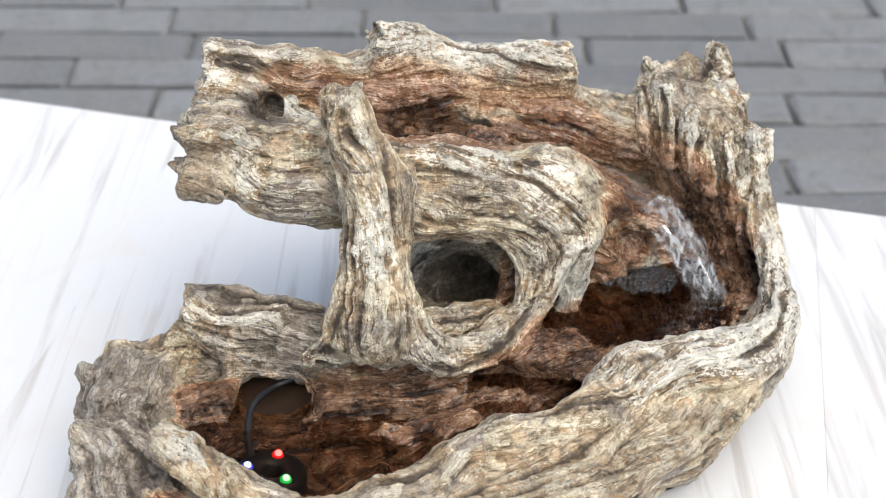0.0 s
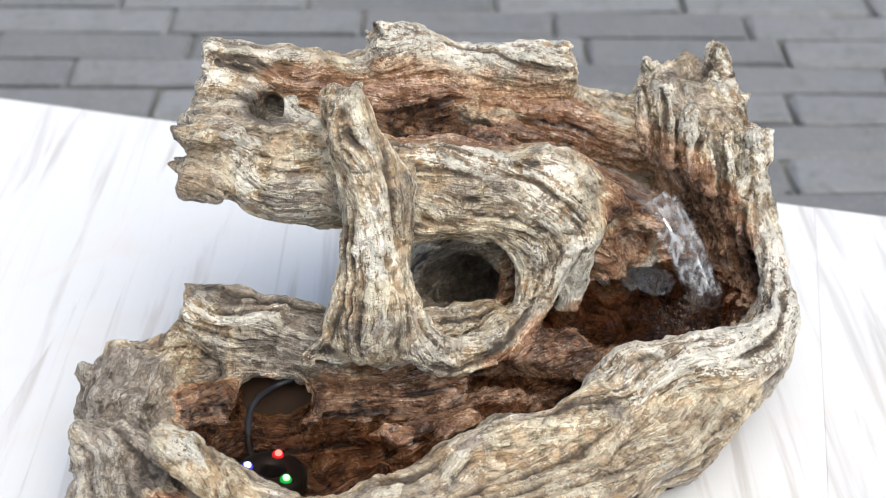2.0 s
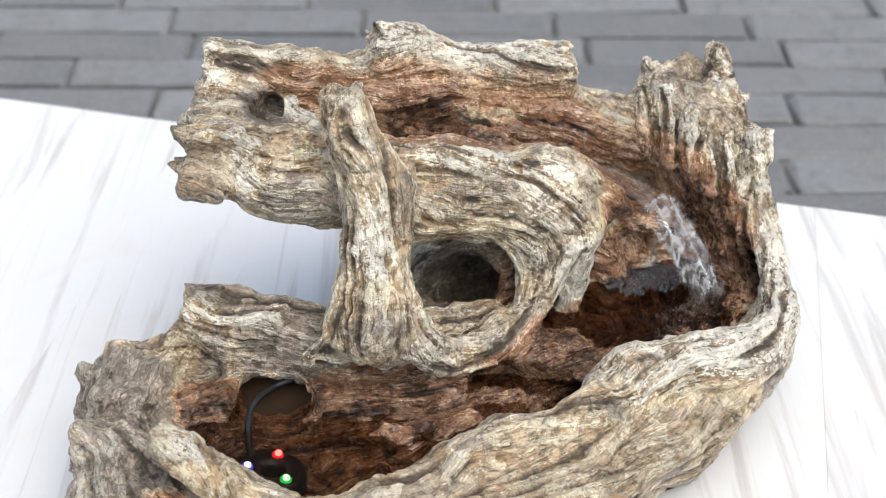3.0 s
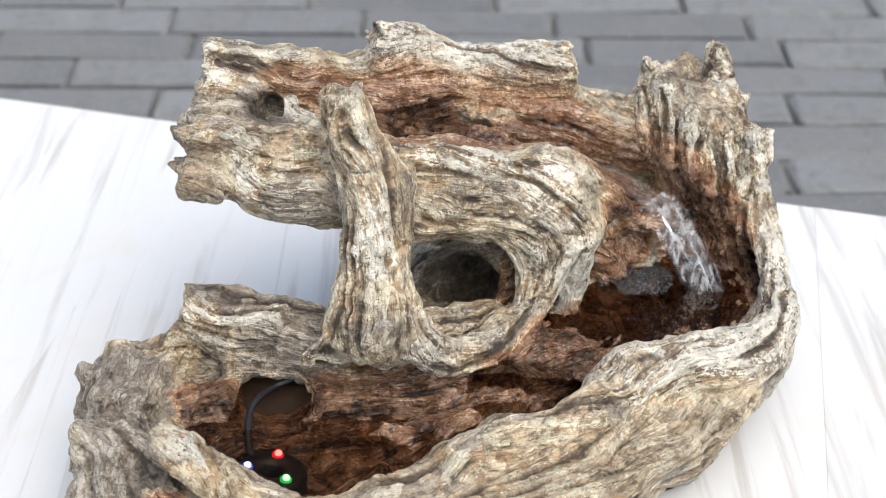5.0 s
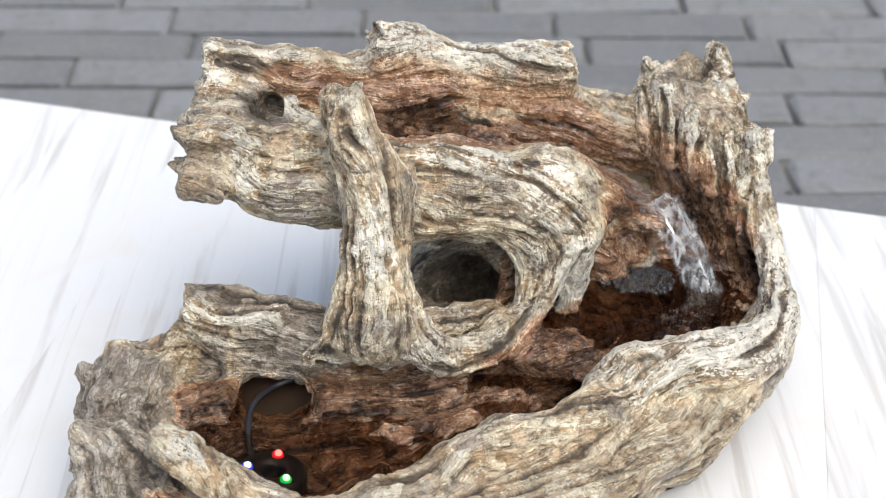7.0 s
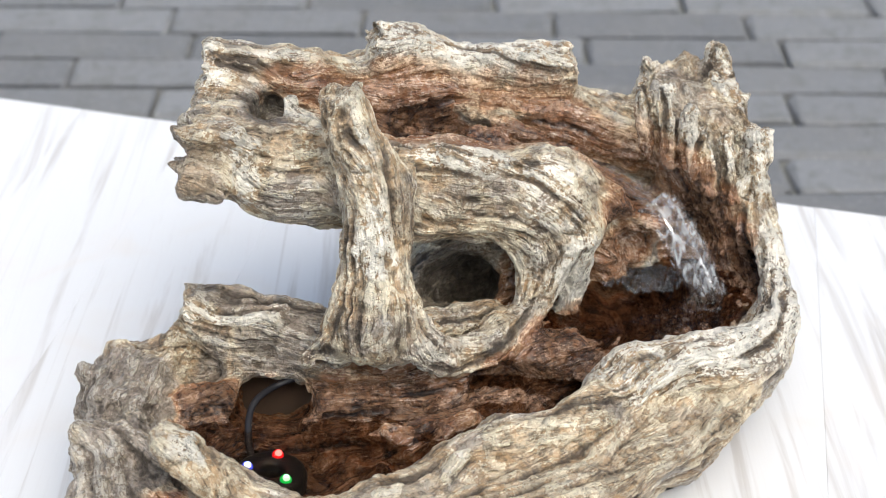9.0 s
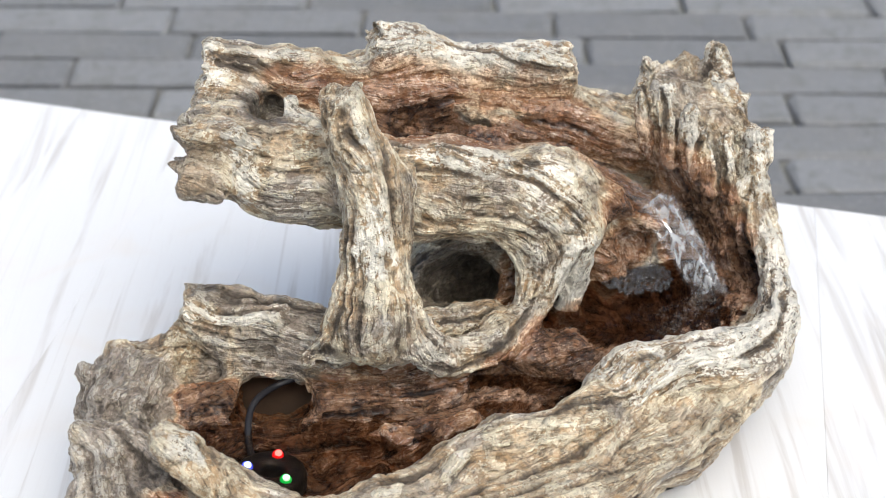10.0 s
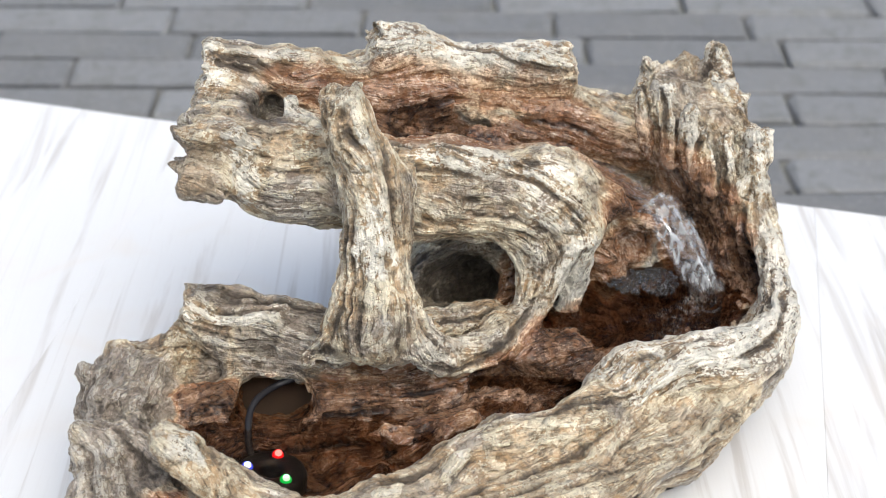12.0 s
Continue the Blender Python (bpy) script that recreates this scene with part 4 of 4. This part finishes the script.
# ---- water ----
def pool_surface(name, level, seed_at, limit, waves, label, seed, material, plunge=None):
    """A sheet of rippled water that fills the hollow at that level, and reaches a little into its banks."""
    k = int((level - LOW[2]) / CELL)
    free = FIELD[:, :, k] > -0.006
    X, Y = np.meshgrid(AX[0], AX[1], indexing="ij")
    free &= (X > limit[0]) & (X < limit[1]) & (Y > limit[2]) & (Y < limit[3])
    fill = np.zeros_like(free)
    fill[int((seed_at[0] - LOW[0]) / CELL), int((seed_at[1] - LOW[1]) / CELL)] = True
    for _ in range(400):
        grown = fill.copy()
        grown[1:] |= fill[:-1]
        grown[:-1] |= fill[1:]
        grown[:, 1:] |= fill[:, :-1]
        grown[:, :-1] |= fill[:, 1:]
        grown &= free
        if (grown == fill).all():
            break
        fill = grown
    cells = np.argwhere(fill[:-1, :-1] & fill[1:, :-1] & fill[:-1, 1:] & fill[1:, 1:])
    corner = np.stack([cells, cells + (1, 0), cells + (1, 1), cells + (0, 1)], 1)
    code, inv = np.unique(corner.reshape(-1, 2)[:, 0] * 10000 + corner.reshape(-1, 2)[:, 1], return_inverse=True)
    i, j = code // 10000, code % 10000
    p = np.stack([AX[0][i], AX[1][j], np.full(len(i), level)], 1)
    for cell, height in waves:
        p[:, 2] += height * (value_noise(p * (1, 1.5, 1), cell, seed) - 0.5)
    if plunge:
        far = np.hypot(p[:, 0] - plunge[0], p[:, 1] - plunge[1])
        p[:, 2] += 0.0012 * np.exp(-far / 0.014) * np.cos(far / 0.0016)
    ob = new(name, mesh_from(name, p, inv.reshape(-1, 4), material))
    return tagged(ob, label, "water")


lower_pool = pool_surface("pool_water", 0.0560, (-0.08, -0.16), (-0.205, 0.13, -0.25, -0.06), [(0.016, 0.0016), (0.007, 0.0008)], "clear shallow water over red-brown wood in the lower basin", 2.2, WATER)
middle_pool = pool_surface("pool_water", 0.0720, (0.14, 0.0), (0.05, 0.225, -0.055, 0.075), [(0.014, 0.0030), (0.006, 0.0016)], "dark rippling water in the basin under the waterfall", 6.4, DEEP, (0.1944, 0.0103, 0.0720))


def thin_edges(me, body):
    """Stores how full the sheet of water is: none at its torn edges."""
    me.attributes.new("body", "FLOAT", "POINT").data.foreach_set("value", np.asarray(body, np.float32))
    return me


def stream(points, half, sag, seed):
    """A ribbon of running water along the floor of the trough."""
    path = spline(points, 10)
    verts, faces, wide = [], [], 15
    for a, q in enumerate(path):
        w = path[min(a + 1, len(path) - 1)] - path[max(a - 1, 0)]
        side = np.array((w[1], -w[0], 0)) / np.hypot(w[0], w[1])
        for k in range(wide):
            s = 2 * k / (wide - 1) - 1
            verts.append(q + side * s * half - np.array((0, 0, sag * (s * s))))
    verts = np.array(verts)
    verts[:, 2] += 0.0036 * (value_noise(verts, 0.013, seed) - 0.5) + 0.0018 * (value_noise(verts, 0.005, seed) - 0.5)
    for a in range(len(path) - 1):
        for k in range(wide - 1):
            i = a * wide + k
            faces.append((i, i + 1, i + wide + 1, i + wide))
    across, along = np.tile(np.linspace(-1, 1, wide), len(path)), np.repeat(np.linspace(0, 1, len(path)), wide)
    return thin_edges(mesh_from("running_water", verts, faces, RUN), (1 - across ** 2) * np.clip(along * 5, 0, 1))


upper_stream = new("running_water", stream([(-0.0056, 0.0500, 0.1722), (0.0267, 0.0520, 0.1774), (0.0552, 0.0530, 0.1727), (0.0882, 0.0550, 0.1617), (0.1262, 0.0550, 0.1428), (0.1536, 0.0510, 0.1279), (0.1644, 0.0450, 0.1238)], 0.018, -0.002, 1.0))
tagged(upper_stream, "clear water running over red-brown wood in the upper trough", "water")

LIP, PLUNGE = Vector((0.1590, 0.0450, 0.1262)), Vector((0.1950, 0.0120, 0.0690))


def fall_point(t, s, wide=1.0):
    """A place in the arc of the falling water: t from lip to pool, s across it."""
    p = LIP.lerp(PLUNGE, max(t, 0.0))
    if t < 0:
        p += Vector((-0.10, 0.015, 0.03)) * -t
    else:
        p.z += 0.010 * t * (1 - t) * 2
    return p + Vector((1.0, 0.42 - 0.3 * t, 0.52 - 0.5 * t)) * ((0.0125 + 0.0025 * t) * s * wide)


def fall_sheet():
    verts, faces, rows, cols = [], [], 30, 21
    for a in range(rows):
        for k in range(cols):
            t, s = a / (rows - 1), 2 * k / (cols - 1) - 1
            p = fall_point(t * 1.14 - 0.10, s)
            fold = value_noise(np.array([[s * 3.0, t * 1.3, 0.5]]), 0.5)[0] - 0.5
            tear = value_noise(np.array([[s * 9.0, t * 3.0, 4.5]]), 0.8)[0] - 0.5
            verts.append(p + Vector((0.15, -0.8, 0.45)) * (0.004 * fold + 0.004 * tear))
    for a in range(rows - 1):
        for k in range(cols - 1):
            i = a * cols + k
            faces.append((i, i + 1, i + cols + 1, i + cols))
    across, along = np.tile(np.linspace(-1, 1, cols), rows), np.repeat(np.linspace(0, 1, rows), cols)
    return thin_edges(mesh_from("waterfall", [tuple(v) for v in verts], faces, FALL), 1.3 * (1 - across ** 2) * (1 - 0.55 * along ** 2))


waterfall = new("waterfall", fall_sheet())
tagged(waterfall, "thin sheet of clear water falling from the trough's lip", "water")


def strand_mesh(length, width, seed):
    """A long drop of bright water, drawn out along its fall."""
    bm = bmesh.new()
    bmesh.ops.create_icosphere(bm, subdivisions=2, radius=1.0)
    r = random.Random(seed)
    for v in bm.verts:
        wob = 1 + 0.35 * (noise.noise(v.co * 1.7 + Vector((seed, 0, 0))))
        v.co = Vector((v.co.x * width * wob, v.co.y * width * 0.6 * wob, v.co.z * length * (0.8 + 0.4 * r.random())))
    me = bpy.data.meshes.new("water_strand")
    for f in bm.faces:
        f.smooth = True
    bm.to_mesh(me), bm.free()
    me.materials.append(STREAK)
    return me


strand_shapes = [strand_mesh(0.0020 + 0.0007 * k, 0.0010 + 0.0003 * (k % 4), k) for k in range(6)]
strands = []
for k in range(13):
    ob = new("water_strand", strand_shapes[k % 6])
    strands.append(tagged(ob, "bright streak of falling water", "water", "streaks in the waterfall"))


# ---- froth on the pool ----
def froth(centre, spread, count, seed):
    raft = new("froth")
    raft.location = centre
    tagged(raft, "raft of clear bubbles on the water below the fall", "foam", "froth on the pool")
    r = random.Random(seed)
    placed = []
    for _ in range(count * 12):
        if len(placed) >= count:
            break
        size = r.uniform(0.0012, 0.0026)
        a, d = r.uniform(0, math.tau), math.sqrt(r.random())
        p = Vector((math.cos(a) * d * spread[0], math.sin(a) * d * spread[1], 0))
        if all((p - q).length > 0.92 * (size + z) for q, z in placed):
            placed.append((p, size))
            ob = new("bubble", BUBBLE_MESH)
            ob.parent, ob.location, ob.scale = raft, p + Vector((0, 0, size * 0.35)), (size,) * 3
    return raft


bm = bmesh.new()
bmesh.ops.create_icosphere(bm, subdivisions=2, radius=1.0)
BUBBLE_MESH = bpy.data.meshes.new("bubble")
for f in bm.faces:
    f.smooth = True
bm.to_mesh(BUBBLE_MESH), bm.free()
BUBBLE_MESH.materials.append(BUBBLE)
rafts = [froth(Vector((0.1396, 0.0283, 0.0732)), (0.012, 0.016), 60, 3), froth(Vector((0.1585, 0.0291, 0.0732)), (0.014, 0.017), 75, 5), froth(Vector((0.1228, 0.0268, 0.0732)), (0.008, 0.005), 12, 8)]


# ---- lamp ring, its cable and the pump ----
def ring_lamp(m):
    lamp = new("lamp_ring")
    lamp.matrix_basis = m
    tagged(lamp, "black underwater lamp ring with red, green and blue lights lit", "lamp")
    bm = bmesh.new()
    profile = [(0.0075, -0.007), (0.0075, 0.002), (0.0085, 0.004), (0.012, 0.0056), (0.0195, 0.0056), (0.0222, 0.0040), (0.0235, 0.001), (0.0235, -0.007)]
    sides = 40
    rings = [[bm.verts.new((math.cos(a) * x, math.sin(a) * x, z)) for x, z in profile] for a in np.linspace(0, math.tau, sides, endpoint=False)]
    for a in range(sides):
        for k in range(len(profile)):
            b, l = (a + 1) % sides, (k + 1) % len(profile)
            bm.faces.new((rings[a][k], rings[b][k], rings[b][l], rings[a][l]))
    bmesh.ops.recalc_face_normals(bm, faces=bm.faces)
    part("housing", bm, BLACK, lamp)
    for colour, angle in (("red", 80), ("blue", 182), ("green", -50)):
        c = Vector((math.cos(radians(angle)) * 0.0158, math.sin(radians(angle)) * 0.0158, 0.0046))
        bm = bmesh.new()
        bmesh.ops.create_uvsphere(bm, u_segments=14, v_segments=8, radius=0.0040, matrix=Matrix.Translation(c + Vector((0, 0, 0.001))))
        bulb = part("led", bm, LAMPS[colour], lamp, "glowing " + colour + " light")
        bm = bmesh.new()
        bmesh.ops.create_icosphere(bm, subdivisions=2, radius=0.0027, matrix=Matrix.Translation(c + Vector((0.0003, -0.0010, 0.0030))))
        part("core", bm, CORES[colour], bulb)
        bm = bmesh.new()
        r = [[bm.verts.new(c + Vector((math.cos(a) * x, math.sin(a) * x, z))) for x, z in ((0.0041, 0.0008), (0.0048, 0.0008), (0.0050, -0.002), (0.0041, -0.002))] for a in np.linspace(0, math.tau, 18, endpoint=False)]
        for a in range(18):
            for k in range(4):
                bm.faces.new((r[a][k], r[(a + 1) % 18][k], r[(a + 1) % 18][(k + 1) % 4], r[a][(k + 1) % 4]))
        bmesh.ops.recalc_face_normals(bm, faces=bm.faces)
        part("bezel", bm, BLACK, bulb)
    return lamp


ring_lamp(pose(-0.1115, -0.1561, 0.0460, -7, 5, 0))
tagged(part("power_cable", tube([(-0.1235, -0.1451, 0.0480), (-0.1275, -0.1345, 0.0500), (-0.1297, -0.1202, 0.0550), (-0.1294, -0.1037, 0.0580), (-0.1251, -0.0920, 0.0594), (-0.1162, -0.0780, 0.0576), (-0.1049, -0.0720, 0.0593), (-0.0878, -0.0660, 0.0596)], 0.0024), CABLE, None), "thin black rubber cable of the lamp ring", "cable")
pump = new("pump")
pump.location = (-0.1212, -0.0520, 0.0337)
tagged(pump, "dark grey plastic pump behind the basin's opening", "pump")
part("housing", box(bmesh.new(), (0.085, 0.026, 0.056), (0, 0, 0), 0.006), GREY, pump)
part("foot", box(bmesh.new(), (0.075, 0.022, 0.007), (0, 0, -0.0300), 0.002), GREY, pump)


# ---- the table and the paving ----
def table():
    """Whitewashed boards laid side by side, with the far end sawn askew."""
    top = new("garden_table")
    tagged(top, "low garden table of whitewashed pine boards", "table")
    turn = radians(-10)
    across = Vector((math.cos(turn), math.sin(turn), 0))
    along = Vector((-math.sin(turn), math.cos(turn), 0))
    seam = Vector((-0.360, 0.42, 0))
    width, thick, rough = 0.118, 0.026, random.Random(5)
    edge_a, edge_b = Vector((-0.4432, 0.4609, 0)), Vector((0.3890, 0.2358, 0))
    for i in range(-4, 9):
        bm = bmesh.new()
        corners = []
        for side in (i * width + 0.00003, (i + 1) * width - 0.00003):
            base = seam + across * side
            e = (edge_b - edge_a)
            s = ((edge_a - base).cross(e)).z / (along.cross(e)).z
            corners.append((base + along * s, base - along * 1.1))
        (f0, n0), (f1, n1) = corners
        jitter = rough.uniform(-0.0015, 0.0015)
        f0, f1 = f0 + along * jitter, f1 + along * jitter
        ring = [f0, n0, n1, f1]
        low = [bm.verts.new(c - Vector((0, 0, thick))) for c in ring]
        high = [bm.verts.new(c) for c in ring]
        bm.faces.new(high), bm.faces.new(low[::-1])
        for k in range(4):
            bm.faces.new((low[k], low[(k + 1) % 4], high[(k + 1) % 4], high[k]))
        bmesh.ops.bevel(bm, geom=list(bm.edges), offset=0.0003, segments=1, profile=0.5, affect="EDGES")
        ob = part("plank", bm, TABLE, top, smooth=False)
    for x, y in ((-0.62, 0.42), (0.60, 0.10), (-0.75, -0.55), (0.50, -0.75)):
        part("leg", box(bmesh.new(), (0.06, 0.06, 0.274), (x, y, -0.163), 0.004), TABLE, top, smooth=False)
    for a, b in (((-0.62, 0.42), (0.60, 0.10)), ((-0.75, -0.55), (0.50, -0.75))):
        a, b = Vector((*a, -0.056)), Vector((*b, -0.056))
        bm = box(bmesh.new(), ((b - a).length, 0.03, 0.058))
        bmesh.ops.transform(bm, matrix=Matrix.Translation((a + b) / 2) @ Matrix.Rotation(math.atan2(b.y - a.y, b.x - a.x), 4, "Z"), verts=bm.verts)
        part("batten", bm, TABLE, top, smooth=False)


GROUND = -0.30


def paving():
    bm = bmesh.new()
    bmesh.ops.create_grid(bm, x_segments=60, y_segments=60, size=400)
    for v in bm.verts:
        v.co.z = GROUND - 0.012
    ground = part("ground", bm, SAND, None)
    tagged(ground, "dark sandy bed between grey clay pavers", "ground", kind="structure")
    pave = new("pavement")
    tagged(pave, "worn grey clay pavers in running bond", "pavement", kind="structure")
    length, depth, gap = 0.299, 0.091, 0.005
    r = random.Random(11)
    shapes = []
    for k in range(6):
        bm = bmesh.new()
        box(bm, (length - gap - r.uniform(0, 0.006), depth - gap - r.uniform(0, 0.006), 0.06), (0, 0, -0.03), 0.007)
        for v in bm.verts:
            v.co += Vector((r.uniform(-1, 1), r.uniform(-1, 1), r.uniform(-0.6, 0.6))) * 0.0038
        me = bpy.data.meshes.new("paver")
        bm.to_mesh(me), bm.free()
        me.materials.append(PAVER)
        shapes.append(me)
    turn = radians(-1.4)
    shift = {0: 0.158, 1: 0.02, 2: 0.19, 3: 0.05, 4: 0.21, 5: 0.166, 6: 0.073}
    rest = []
    for row in range(-40, 34):
        for col in range(-14, 14):
            x = (col + 0.5) * length + shift.get(row, 0.15 * (row % 2) + 0.03 * math.sin(row * 1.7))
            y = 0.8415 + row * depth
            px, py = x * math.cos(turn) - y * math.sin(turn) - 0.025, x * math.sin(turn) + y * math.cos(turn)
            m = pose(px, py, GROUND + r.uniform(-0.002, 0.002), r.uniform(-0.6, 0.6), r.uniform(-0.6, 0.6), math.degrees(turn) + r.uniform(-0.8, 0.8))
            if 0.55 < py < 1.75 and -1.25 < px < 1.25:
                ob = new("paver", shapes[r.randrange(6)])
                ob.parent, ob.matrix_basis = pave, m
            else:
                rest.append((m, r.randrange(6)))
    verts, faces = [], []
    for m, k in rest:
        base = len(verts)
        verts += [m @ v.co for v in shapes[k].vertices]
        faces += [[base + i for i in p.vertices] for p in shapes[k].polygons]
    me = bpy.data.meshes.new("far_pavers")
    me.from_pydata(verts, [], faces)
    me.materials.append(PAVER_JOINED)
    tagged(part("far_pavers", me, PAVER_JOINED, pave), kind="stuff")


table()
paving()


# ---- what moves: only the water ----
def sway(ob, amount, tilt, beat, seed):
    """Rocks and shifts a sheet of water round its own middle, row by row."""
    r = random.Random(seed)
    base = ob.location.copy()
    middle = sum((v.co for v in ob.data.vertices), Vector()) / len(ob.data.vertices) if ob.data else Vector()
    rows, count = [], int(12.0 / beat)
    for k in range(count + 1):
        go = Vector([r.uniform(-1, 1) * a for a in amount])
        turn = Euler([radians(r.uniform(-1, 1) * a) for a in tilt]).to_matrix().to_4x4()
        rows.append((12.0 * k / count, Matrix.Translation(base + go + middle) @ turn @ Matrix.Translation(-middle)))
    walk(ob, rows)


def fall(ob, start, period, across, lean):
    """Drops a streak from lip to pool over and over; it goes back inside the wood behind the fall."""
    rows = []
    t = -start * period
    path = ((0.0, 0.02), (0.22, 0.20), (0.42, 0.50), (0.60, 1.04))
    hidden_low, hidden_high = PLUNGE + Vector((0.0, 0.03, -0.040)), LIP + Vector((0.01, 0.045, -0.015))
    way = (fall_point(1, across) - fall_point(0, across)).to_track_quat("Z", "Y").to_matrix().to_4x4()
    face = way @ Matrix.Rotation(lean, 4, "Z")
    keys = []
    while t < 12.0 + period:
        for share, s in path:
            keys.append((t + share * period, fall_point(s, across) + Vector((0.0, -0.0025, 0.0015))))
        keys += [(t + 0.70 * period, hidden_low), (t + 0.90 * period, hidden_high)]
        t += period
    times, places = [a for a, _ in keys], np.array([tuple(b) for _, b in keys])
    stamps = sorted({0.0, 12.0, *[round(a * 30) / 30 for a in times if 0 < a < 12]})
    for a in stamps:
        rows.append((a, Matrix.Translation([np.interp(a, times, places[:, i]) for i in range(3)]) @ face))
    walk(ob, rows)


def motions():
    sway(lower_pool, (0.003, 0.003, 0.0003), (0.5, 0.5, 1.2), 0.4, 1)
    sway(middle_pool, (0.004, 0.004, 0.0006), (1.0, 1.0, 3.0), 0.3, 2)
    sway(upper_stream, (0.002, 0.002, 0.0008), (1.0, 1.0, 0.5), 0.3, 3)
    sway(waterfall, (0.0012, 0.0012, 0.0008), (2.0, 3.0, 3.0), 0.2, 4)
    for k, raft in enumerate(rafts):
        sway(raft, (0.004, 0.003, 0.0003), (1.5, 1.5, 14.0), 0.5, 10 + k)
    r = random.Random(21)
    for k, ob in enumerate(strands):
        fall(ob, (k * 0.618) % 1.0, 0.44 + 0.012 * (k % 5), -0.95 + 1.9 * k / (len(strands) - 1), r.uniform(0, 3))


motions()
